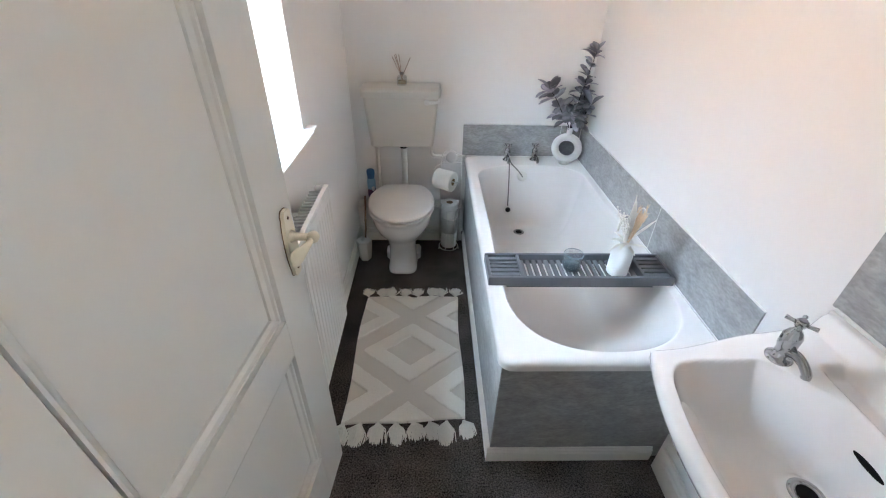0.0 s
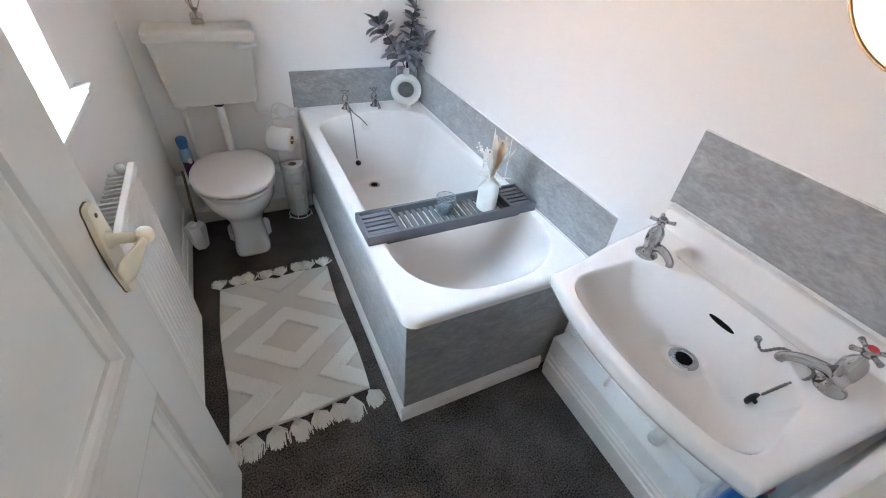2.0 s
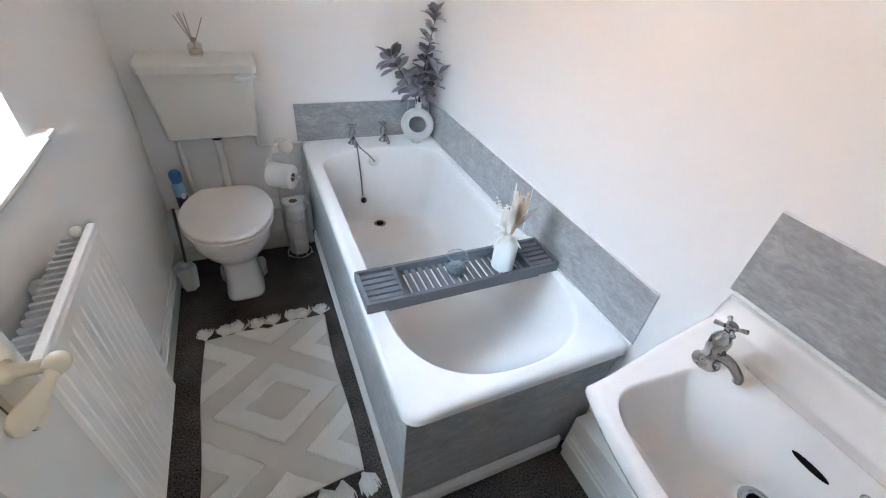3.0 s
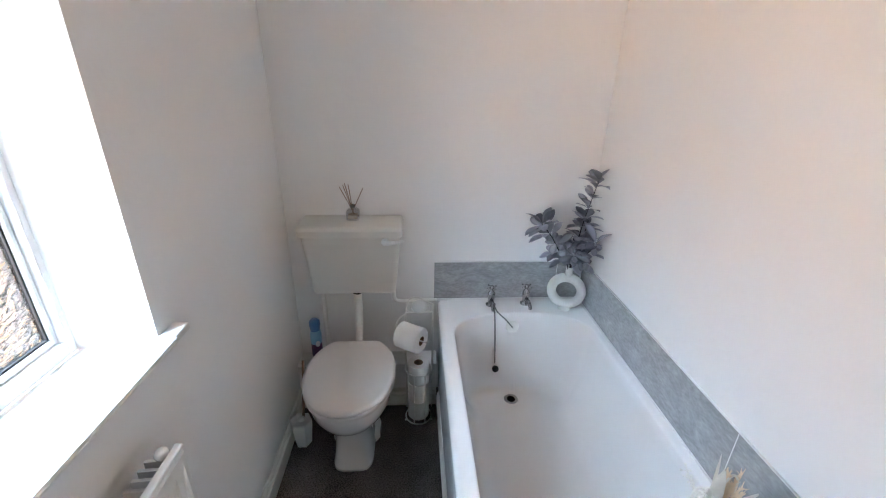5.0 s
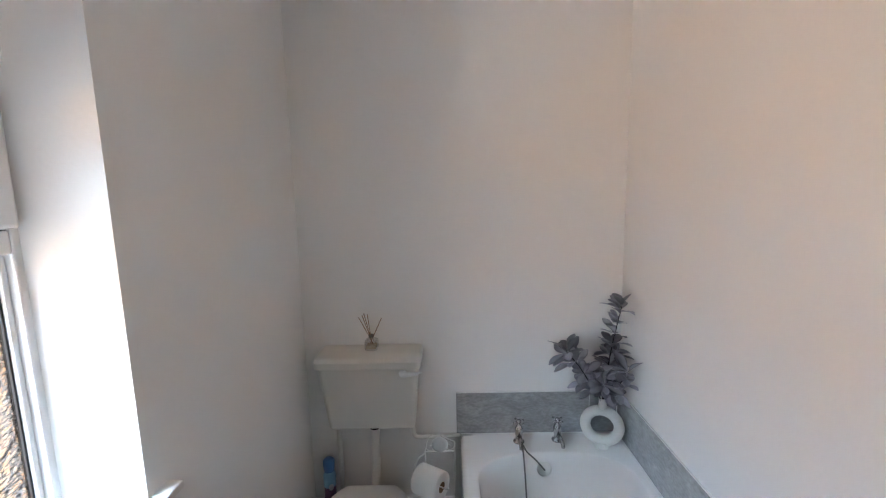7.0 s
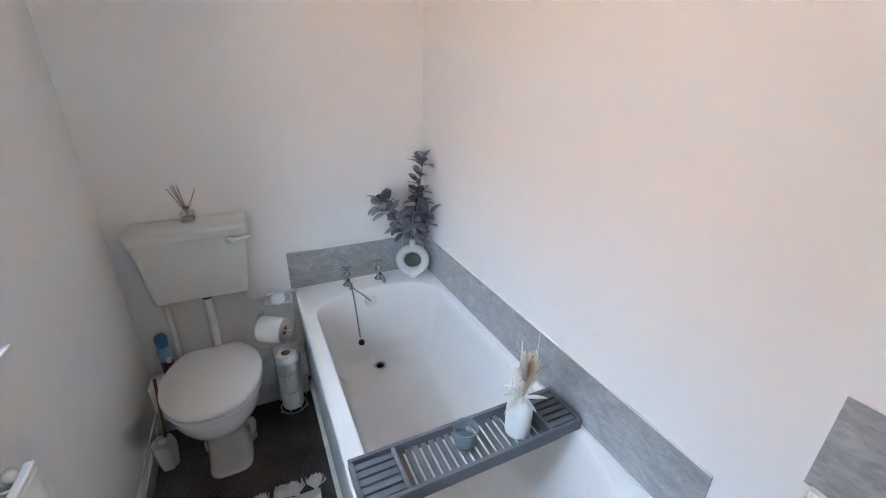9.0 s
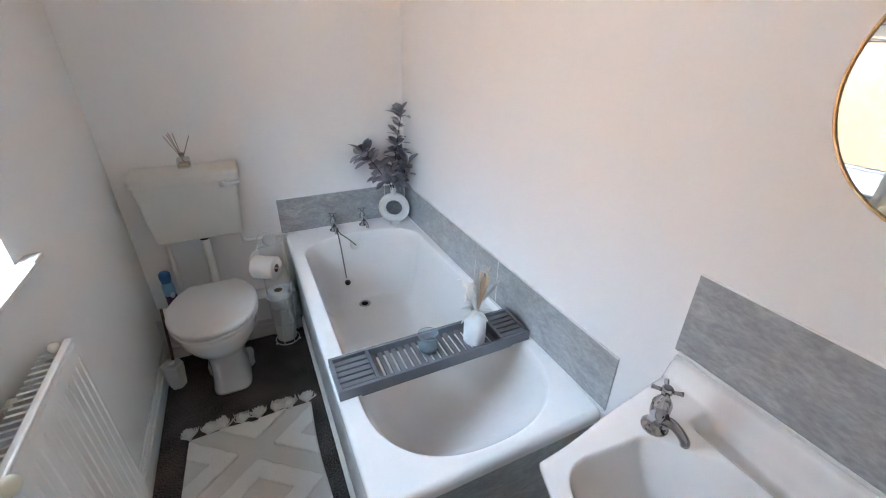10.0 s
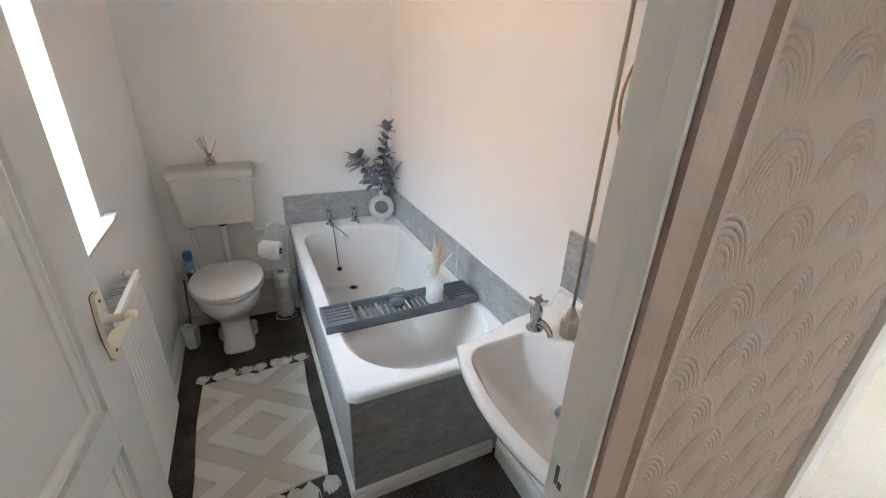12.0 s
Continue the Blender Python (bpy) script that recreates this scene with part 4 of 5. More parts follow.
# cleaning bottle on the ledge below the basin
root = thing("cleaner_bottle", "blue plastic cleaner bottle with red trigger cap below the basin", "bottle")
root.matrix_world = Matrix.Translation((1.445, 0.243, 0.2005)) @ Matrix.Diagonal((1.16, 1.16, 1.16, 1))
bm = bmesh.new()
loft(bm, [[(a * 0.044 * math.copysign(abs(math.cos(t)) ** 0.6, math.cos(t)), a * 0.032 * math.copysign(abs(math.sin(t)) ** 0.6, math.sin(t)), z) for t in [2 * math.pi * k / 24 for k in range(24)]]
          for z, a in ((0, 0.92), (0.006, 1), (0.12, 1), (0.155, 0.86), (0.18, 0.55), (0.195, 0.38), (0.21, 0.36))])
part("body", bm, BLEACH, root, "", True)
part("label_band", boxes((-0.0452, -0.0442, -0.02, 0.02, 0.03, 0.11), bevel=0.0003), LABELW, root, "pale printed label with unreadable bars")
part("label_stripe", boxes((-0.0458, -0.0453, -0.015, 0.015, 0.06, 0.085)), REDCAP, root, "red bar on the label")
bm = bmesh.new()
lathe(bm, [(0.015, 0.21), (0.015, 0.225), (0.012, 0.235), (0, 0.236)], n=20)
box(bm, -0.045, 0.02, -0.011, 0.011, 0.233, 0.262, 0.006)
part("trigger_cap", bm, REDCAP, root, "red trigger cap")
part("trigger", boxes((-0.036, -0.026, -0.007, 0.007, 0.195, 0.236), bevel=0.003), LABELW, root, "white trigger")
root = thing("waste_pipe", "short white plastic pipe stub above the ledge", "pipe")
bm = bmesh.new()
tube(bm, [(1.452, 0.296, 0.2175), (1.498, 0.312, 0.2175)], 0.0165, 18)
part("pipe", bm, PIPE, root, "", True)
root = thing("pipe_elbow", "white plastic pipe elbow rising through the ledge", "pipe")
bm = bmesh.new()
tube(bm, bend([(1.472, 0.482, 0.2005), (1.472, 0.482, 0.225), (1.478, 0.482, 0.238), (1.498, 0.482, 0.240)]), 0.019, 20)
part("pipe", bm, PIPE, root, "", True)
bm = bmesh.new()
lathe(bm, [(0.021, 0), (0.0235, 0.002), (0.0235, 0.014), (0.0195, 0.017)], (1.472, 0.482, 0.2005), 24)
part("collar", bm, PIPE, root, "white plastic collar", True)


# ---------------------------------------------------------------- mirror
root = thing("wall_mirror", "round wall mirror in a thin brass frame", "mirror")
MC, MR = (1.499, 0.513, 1.498), 0.199
bm = bmesh.new()
lathe(bm, [(0, 0.010), (MR - 0.003, 0.010), (MR - 0.003, 0.002), (0, 0.002)], MC, 96, Matrix.Rotation(radians(-90), 4, "Y"))
part("mirror_glass", bm, MIRROR, root, "silvered mirror glass")
bm = bmesh.new()
lathe(bm, [(MR - 0.0028, 0.001), (MR - 0.0028, 0.0125), (MR - 0.002, 0.014), (MR + 0.001, 0.014), (MR + 0.0018, 0.0125), (MR + 0.0018, 0.001), (MR - 0.0028, 0.001)], MC, 96, Matrix.Rotation(radians(-90), 4, "Y"))
part("frame", bm, GOLD, root)


# ---------------------------------------------------------------- toilet
def toilet():
    root = thing("toilet", "white ceramic toilet with closed plastic lid", "toilet")
    cx = 0.408
    N = 40
    def oval(wy0, wy1, half, z, p=2.3, back=1.0, front=2.05):
        """An egg outline from the front wy0 to the back wy1; the back end is squarer."""
        mid = wy0 + (wy1 - wy0) * 0.52
        out = []
        for k in range(N):
            a = 2 * math.pi * k / N
            c, s = math.cos(a), math.sin(a)
            if s < 0:
                y = mid + (mid - wy0) * -(abs(s) ** (2 / front))
                x = half * math.copysign(abs(c) ** (2 / front), c)
            else:
                y = mid + (wy1 - mid) * abs(s) ** (2 / (p + back))
                x = half * (1 - 0.22 * abs(s) ** 3) * math.copysign(abs(c) ** (2 / (p + back)), c)
            out.append((cx + x, y, z))
        return out
    bm = bmesh.new()
    loft(bm, [oval(2.098, 2.37, 0.088, 0.0, front=4.2), oval(2.100, 2.37, 0.087, 0.014, front=4.2), oval(2.112, 2.38, 0.083, 0.04, front=3.8), oval(2.122, 2.40, 0.080, 0.11, front=3.4), oval(2.118, 2.43, 0.085, 0.18, front=3.0), oval(2.085, 2.46, 0.116, 0.230, front=2.5),
              oval(2.032, 2.46, 0.152, 0.275), oval(2.006, 2.455, 0.168, 0.32), oval(2.0, 2.45, 0.172, 0.36), oval(2.0, 2.45, 0.172, 0.383), oval(2.01, 2.445, 0.165, 0.389)])
    part("pan", bm, CERAMIC, root, "", True)
    for sx in (-1, 1):
        bm = bmesh.new()
        pts = [(cx + sx * 0.06, 2.25), (cx + sx * 0.088, 2.25), (cx + sx * 0.106, 2.275), (cx + sx * 0.108, 2.33), (cx + sx * 0.096, 2.362), (cx + sx * 0.06, 2.365)]
        prism(bm, pts if sx > 0 else pts[::-1], "z", 0.0, 0.042)
        ear = part("fixing_lug", bm, CERAMIC, root)
        for yy in (2.275, 2.335):
            bm = bmesh.new()
            lathe(bm, [(0.005, 0), (0.004, 0.003), (0, 0.004)], (cx + sx * 0.107, yy, 0.028), 12, Matrix.Rotation(radians(90 * sx), 4, "Y"))
            part("screw", bm, DARKEDGE, ear)
    bm = bmesh.new()
    tube(bm, bend([(cx, 2.42, 0.19), (cx, 2.46, 0.17), (cx, 2.52, 0.165)]), 0.052, 22)
    part("outlet", bm, CERAMIC, root, "", True)
    def lid_ring(wy0, wy1, half, z):
        """A lid outline: rounded front, straight narrower back."""
        mid = wy0 + (wy1 - wy0) * 0.54
        out = []
        for k in range(64):
            a = 2 * math.pi * k / 64
            c, s = math.cos(a), math.sin(a)
            y = mid + (mid - wy0) * s if s < 0 else mid + (wy1 - mid) * min(1.0, s * 1.17)
            out.append((cx + half * math.copysign(abs(c) ** 0.93, c), y, z))
        return out
    bm = bmesh.new()
    loft(bm, [lid_ring(1.99, 2.432, 0.182, 0.390), lid_ring(1.985, 2.436, 0.187, 0.394), lid_ring(1.985, 2.436, 0.187, 0.404), lid_ring(1.989, 2.433, 0.184, 0.4075), lid_ring(2.0, 2.42, 0.172, 0.408)])
    part("seat", bm, SEAT, root, "", True)
    bm = bmesh.new()
    loft(bm, [lid_ring(2.012, 2.41, 0.162, 0.4083), lid_ring(2.012, 2.41, 0.162, 0.4150), lid_ring(1.986, 2.436, 0.186, 0.4155), lid_ring(1.983, 2.438, 0.189, 0.419), lid_ring(1.984, 2.437, 0.188, 0.427), lid_ring(1.989, 2.433, 0.183, 0.4315), lid_ring(2.002, 2.424, 0.172, 0.4335), lid_ring(2.06, 2.38, 0.12, 0.4355), lid_ring(2.15, 2.30, 0.04, 0.436)])
    part("lid", bm, SEAT, root, "closed off-white plastic lid", True)
    for sx in (-1, 1):
        bm = bmesh.new()
        tube(bm, [(cx + sx * 0.075 - 0.02, 2.440, 0.407), (cx + sx * 0.075 + 0.02, 2.440, 0.407)], 0.009, 14)
        part("hinge", bm, SEAT, root, "", True)
    return root


toilet()


def cistern():
    root = thing("cistern", "off-white plastic low-level cistern tapering down on the wall", "cistern")
    def ring(x0, x1, y0, z, r=0.022):
        pts = [(x1, 2.598), (x0, 2.598)]
        for k in range(6):
            a = radians(180 + 90 * k / 5)
            pts.append((x0 + r + r * math.cos(a), y0 + r + r * math.sin(a)))
        for k in range(6):
            a = radians(270 + 90 * k / 5)
            pts.append((x1 - r + r * math.cos(a), y0 + r + r * math.sin(a)))
        return [(x, y, z) for x, y in pts]
    bm = bmesh.new()
    loft(bm, [ring(0.222, 0.584, 2.512, 0.640, 0.012), ring(0.216, 0.590, 2.506, 0.646), ring(0.207, 0.604, 2.480, 0.78), ring(0.200, 0.613, 2.460, 0.90), ring(0.198, 0.616, 2.456, 0.936)])
    part("tank", bm, CISTERN, root, "", False)
    bm = bmesh.new()
    loft(bm, [ring(0.191, 0.624, 2.447, 0.9365), ring(0.188, 0.627, 2.443, 0.940), ring(0.186, 0.629, 2.440, 0.968), ring(0.188, 0.627, 2.445, 0.977), ring(0.191, 0.624, 2.456, 0.983), ring(0.196, 0.619, 2.49, 0.987), ring(0.206, 0.609, 2.56, 0.988)])
    part("cistern_lid", bm, CISTERN, root, "", False)
    bm = bmesh.new()
    lathe(bm, [(0, 0), (0.015, 0), (0.016, 0.006), (0.012, 0.012), (0, 0.013)], (0.553, 2.459, 0.915), 20, Matrix.Rotation(radians(90), 4, "X"))
    loft(bm, [[(x, 2.447 - 0.004 - 0.004 * math.cos(a) - (x - 0.55) * 0.12, z0 + w * math.sin(a)) for a in [2 * math.pi * k / 12 for k in range(12)]]
              for x, z0, w in ((0.545, 0.915, 0.010), (0.565, 0.915, 0.011), (0.59, 0.918, 0.009), (0.615, 0.923, 0.007), (0.632, 0.927, 0.004))])
    part("flush_lever", bm, POT, root, "white flush lever", True)
    bm = bmesh.new()
    lathe(bm, [(0.018, 0.006), (0.024, 0.006), (0.024, -0.010), (0.018, -0.014)], (0.411, 2.545, 0.636), 8)
    part("flush_nut", bm, BLACK, root, "black plastic flush nut")
    bm = bmesh.new()
    tube(bm, bend([(0.411, 2.545, 0.632), (0.411, 2.545, 0.58), (0.413, 2.53, 0.5), (0.414, 2.49, 0.40), (0.411, 2.455, 0.35)]), 0.0185, 18)
    part("flush_pipe", bm, PIPE, root, "white plastic flush pipe", True)
    bm = bmesh.new()
    tube(bm, [(0.248, 2.555, 0.642), (0.248, 2.555, 0.245)], 0.0115, 14)
    lathe(bm, [(0.016, 0), (0.016, -0.02), (0.012, -0.024)], (0.248, 2.555, 0.642), 12)
    part("supply_pipe", bm, PIPE, root, "white painted supply pipe", True)
    bm = bmesh.new()
    tube(bm, bend([(0.578, 2.56, 0.645), (0.578, 2.56, 0.60), (0.585, 2.56, 0.575), (0.61, 2.562, 0.566), (0.70, 2.57, 0.563), (0.785, 2.575, 0.562)]), 0.0095, 12)
    part("overflow_pipe", bm, PIPE, root, "white plastic overflow pipe", True)


cistern()

THINGLASS = material("thin_glass", (0.55, 0.60, 0.63), 0.05)
THINGLASS.node_tree.nodes["Principled BSDF"].inputs["Alpha"].default_value = 0.22
# reed diffuser on the cistern
root = thing("reed_diffuser", "small clear glass reed diffuser standing on the cistern", "diffuser")
root.location = (0.413, 2.545, 0.9875)
bm = bmesh.new()
loft(bm, [[(s * a, t * a, z) for s, t in ((0.026, 0.02), (0.02, 0.026), (-0.02, 0.026), (-0.026, 0.02), (-0.026, -0.02), (-0.02, -0.026), (0.02, -0.026), (0.026, -0.02))]
          for z, a in ((0, 0.9), (0.003, 1), (0.04, 1), (0.046, 0.75), (0.048, 0.4), (0.056, 0.36))])
part("bottle", bm, THINGLASS, root, "clear glass bottle")
OILY = material("fragrance_oil", (0.62, 0.52, 0.38), 0.1)
part("oil", boxes((-0.021, 0.021, -0.021, 0.021, 0.005, 0.022), bevel=0.004), OILY, root, "pale fragrance oil")
bm = bmesh.new()
lathe(bm, [(0.0105, 0.054), (0.0115, 0.056), (0.0115, 0.064), (0.009, 0.066), (0.006, 0.066)], n=18)
part("collar", bm, CHAIN, root, "silver neck collar", True)
for dx, dy, h in ((-0.048, -0.01, 0.145), (-0.03, 0.012, 0.155), (-0.012, -0.004, 0.155), (0.05, -0.015, 0.142), (-0.036, 0.004, 0.15)):
    bm = bmesh.new()
    tube(bm, [(-dx * 0.3, -dy * 0.3, 0.006), (dx, dy, h)], 0.0016, 6)
    part("reed", bm, REED, root)

# aerosol can on the ledge
root = thing("air_freshener", "blue and purple aerosol air freshener can on the pipe ledge", "aerosol can")
root.location = (0.198, 2.535, 0.2455)
bm = bmesh.new()
lathe(bm, [(0, 0), (0.024, 0), (0.026, 0.004), (0.026, 0.03), (0.0258, 0.112)], n=26)
part("can_base", bm, CANPURPLE, root, "dark purple floral lower part", True)
bm = bmesh.new()
lathe(bm, [(0.0258, 0.1123), (0.0265, 0.13), (0.027, 0.16), (0.024, 0.175), (0.021, 0.183)], n=26)
part("can_body", bm, CANLIGHT, root, "", True)
bm = bmesh.new()
lathe(bm, [(0.022, 0.1835), (0.0235, 0.195), (0.026, 0.215), (0.025, 0.232), (0.018, 0.240), (0, 0.241)], n=26)
part("spray_cap", bm, CANBLUE, root, "blue spray cap", True)
bm = bmesh.new()
loft(bm, [[(0.0275 * math.sin(a0 + w), -0.0275 * math.cos(a0 + w), 0.118 + h) for w, h in ((-0.4, 0), (-0.3, 0.012), (0, 0.016), (0.3, 0.012), (0.4, 0), (0.3, -0.012), (0, -0.016), (-0.3, -0.012))] for a0 in (0.5,)][:1] +
     [[(0.028 * math.sin(0.5 + w), -0.028 * math.cos(0.5 + w), 0.118 + h) for w, h in ((-0.4, 0), (-0.3, 0.012), (0, 0.016), (0.3, 0.012), (0.4, 0), (0.3, -0.012), (0, -0.016), (-0.3, -0.012))]])
part("label_oval", bm, LABELW, root, "pale oval label")

# toilet brush
root = thing("toilet_brush", "toilet brush with bronze handle in a white faceted pot", "toilet brush")
root.location = (0.166, 2.262, 0)
bm = bmesh.new()
lathe(bm, [(0, 0), (0.034, 0), (0.037, 0.006), (0.048, 0.105), (0.049, 0.132), (0.045, 0.137), (0.012, 0.1385), (0, 0.1385)], n=6)
part("pot", bm, POT, root)
bm = bmesh.new()
tube(bm, [(0, 0, 0.03), (0.012, 0.03, 0.20), (0.02, 0.075, 0.40)], 0.006, 12)
part("brush_handle", bm, DARKEDGE, root, "bronze metal handle", True)
bm = bmesh.new()
lathe(bm, [(0.018, 0.1385), (0.017, 0.144), (0.009, 0.148), (0, 0.149)], n=16)
part("collar", bm, POT, root, "", True)


# ---------------------------------------------------------------- roll stand
def paper_roll(name, label, m, r=0.052, h=0.098, core=0.021):
    root = thing(name, label, "toilet roll", "toilet rolls")
    bm = bmesh.new()
    lathe(bm, [(core, 0.001), (r - 0.003, 0), (r, 0.003), (r, h - 0.003), (r - 0.003, h), (core, h - 0.001)], n=36)
    part("paper", bm, PAPER, root, "", True)
    bm = bmesh.new()
    lathe(bm, [(core, h - 0.001), (core, 0.001)], n=28)
    lathe(bm, [(core - 0.0015, 0.001), (core - 0.0015, h - 0.001), (core, h - 0.001)], n=28)
    part("core", bm, CARD, root, "brown cardboard core", True)
    root.matrix_world = m
    return root


SX, SY = 0.694, 2.395
for k in range(3):
    paper_roll("toilet_roll", "white toilet roll stacked in the wire stand", Matrix.Translation((SX, SY, 0.022 + k * 0.1045)) @ Matrix.Rotation(0.3 * k, 4, "Z"), 0.051, 0.103)
paper_roll("toilet_roll", "white toilet roll hanging on the wire arm", Matrix.Translation((0.612, SY - 0.008, 0.499)) @ Matrix.Rotation(radians(-32), 4, "Z") @ Matrix.Rotation(radians(90), 4, "Y"), 0.058, 0.112)


MILKY = material("milky_plastic", (0.78, 0.78, 0.77), 0.3)
MILKY.node_tree.nodes["Principled BSDF"].inputs["Alpha"].default_value = 0.85


def roll_stand():
    root = thing("toilet_roll_stand", "white wire toilet roll stand with scrollwork top", "roll stand")
    def wire(name, pts, r=0.0028, smooth=True, parent=root):
        bm = bmesh.new()
        tube(bm, pts, r, 8)
        return part(name, bm, WIRE, parent, "", smooth)
    circle = lambda cx, cy, z, r, n=32: [(cx + r * math.cos(2 * math.pi * k / n), cy + r * math.sin(2 * math.pi * k / n), z) for k in range(n + 1)]
    wire("base_ring", circle(SX, SY, 0.012, 0.062), 0.0034)
    wire("base_ring", circle(SX, SY, 0.018, 0.035), 0.0025)
    for a in (90, 200, 340):
        c, s = math.cos(radians(a)), math.sin(radians(a))
        bm = bmesh.new()
        tube(bm, [(SX + 0.062 * c, SY + 0.062 * s, 0.012), (SX + 0.066 * c, SY + 0.066 * s, 0.006)], 0.003, 8)
        bmesh.ops.create_icosphere(bm, subdivisions=2, radius=0.006, matrix=Matrix.Translation((SX + 0.066 * c, SY + 0.066 * s, 0.006)))
        part("foot", bm, WIRE, root, "", True)
    for a in (40, 140, 250, 300):
        c, s = math.cos(radians(a)), math.sin(radians(a))
        top = 0.30
        wire("cage_rod", bend([(SX + 0.061 * c, SY + 0.061 * s, 0.012), (SX + 0.061 * c, SY + 0.061 * s, top)]), 0.0026)
    wire("cage_ring", circle(SX, SY, 0.30, 0.061), 0.0026)
    y = SY + 0.055
    XA, XB = 0.636, 0.760
    wire("upright", [(XA, y, 0.012), (XA, y, 0.575)], 0.0032)
    wire("upright", [(XB, y, 0.012), (XB, y, 0.612)], 0.0032)
    wire("crossbar", [(XA, y, 0.566), (XB, y, 0.572)])
    wire("arch", bend([(XA + 0.004, y, 0.60), (XA + 0.02, y, 0.64), (XA + 0.055, y, 0.648), (XA + 0.09, y, 0.628), (XB, y, 0.612)]))
    wire("arch", bend([(XA, y, 0.575), (XA + 0.002, y, 0.59), (XA + 0.004, y, 0.60)]))
    spiral = lambda cx, cz, s: [(cx + s * (0.002 + 0.0032 * t) * math.cos(t), y, cz + (0.002 + 0.0032 * t) * math.sin(t)) for t in [k * 0.42 for k in range(15)]]
    wire("scroll", spiral(XB - 0.022, 0.594, 1), 0.002)
    wire("scroll", spiral(XA + 0.024, 0.590, -1), 0.002)
    bm = bmesh.new()
    lathe(bm, [(0, 0.003), (0.02, 0.003), (0.033, 0.0015), (0.034, 0), (0.033, -0.002), (0, -0.002)], (0.698, y - 0.005, 0.604), 36, Matrix.Rotation(radians(90), 4, "X"))
    part("medallion", bm, MILKY, root, "round milky translucent medallion", True)
    along = lambda d, z=0.499: (0.612 + d * math.cos(radians(32)), SY - 0.008 - d * math.sin(radians(32)), z)
    wire("roll_arm", bend([(XA, y, 0.56), (XA - 0.028, y - 0.02, 0.552), along(-0.022, 0.53), along(-0.022, 0.505), along(-0.010), along(0.12), along(0.14, 0.505)]), 0.003)
    bm = bmesh.new()
    bmesh.ops.create_icosphere(bm, subdivisions=2, radius=0.0055, matrix=Matrix.Translation(along(0.14, 0.5055)))
    part("arm_tip", bm, WIRE, root, "", True)


roll_stand()


# ---------------------------------------------------------------- bath tray and what stands on it
def tray():
    root = thing("bath_tray", "dark grey slatted plastic bath tray resting across the bath", "bath tray")
    x0, x1, y0, y1, z0, z1 = 0.792, 1.484, 1.302, 1.462, 0.558, 0.596
    part("side_rail", boxes((x0, x1, y0, y0 + 0.012, z0, z1), bevel=0.002), TRAY, root)
    part("side_rail", boxes((x0, x1, y1 - 0.012, y1, z0, z1), bevel=0.002), TRAY, root)
    for a, b in ((x0, x0 + 0.012), (x1 - 0.012, x1), (0.912, 0.924), (1.368, 1.380)):
        part("cross_rail", boxes((a, b, y0 + 0.0122, y1 - 0.0122, z0, z1 - 0.001), bevel=0.002), TRAY, root)
    for a, b in ((x0 + 0.0122, 0.9118), (1.3802, x1 - 0.0122)):
        for k in range(5):
            ya = y0 + 0.018 + k * 0.0252
            part("end_slat", boxes((a, b, ya, ya + 0.0185, z1 - 0.014, z1 - 0.004), bevel=0.002), TRAY, root)
        part("end_base", boxes((a, b, y0 + 0.0122, y1 - 0.0122, z0 + 0.002, z0 + 0.008)), TRAY, root)
    n = 18
    for k in range(n):
        xa = 0.928 + k * (1.364 - 0.928 - 0.0165) / (n - 1)
        part("slat", boxes((xa, xa + 0.0165, y0 + 0.0122, y1 - 0.0122, z0 + 0.004, z0 + 0.012), bevel=0.002), TRAY, root)
    part("grip", boxes((0.86, 1.41, y0 + 0.002, y0 + 0.010, z0 - 0.009, z0 - 0.0005), bevel=0.002), TRAY, root)
    part("grip", boxes((0.86, 1.41, y1 - 0.010, y1 - 0.002, z0 - 0.009, z0 - 0.0005), bevel=0.002), TRAY, root)


tray()
TZ = 0.5705
TUMBLER = material("tumbler_glass", (0.22, 0.26, 0.28), 0.04)
TUMBLER.node_tree.nodes["Principled BSDF"].inputs["Alpha"].default_value = 0.16
root = thing("tumbler", "clear glass tumbler half filled with blue-grey wax on the bath tray", "tumbler")
root.location = (1.118, 1.385, TZ)
bm = bmesh.new()
lathe(bm, [(0, 0), (0.031, 0), (0.033, 0.002), (0.036, 0.075), (0.0352, 0.0765), (0.034, 0.075), (0.0312, 0.010), (0.0, 0.009)], n=40)
part("glass", bm, TUMBLER, root, "", True)
bm = bmesh.new()
lathe(bm, [(0.0362, 0.0735), (0.0366, 0.0755), (0.0350, 0.0772), (0.0338, 0.0755), (0.0362, 0.0735)], n=40)
# opaque dark ring: the shading along the glass edge is put into its colour
part("rim", bm, material("glass_rim_shade", (0.20, 0.24, 0.26), 0.1), root, "glass rim with its shading painted dark", True)
bm = bmesh.new()
lathe(bm, [(0, 0.0095), (0.0305, 0.0105), (0.0316, 0.029), (0.0, 0.0295)], n=36)
part("candle_wax", bm, material("grey_wax", (0.06, 0.078, 0.09), 0.4, grain=0.1), root, "dark grey wax filling", True)


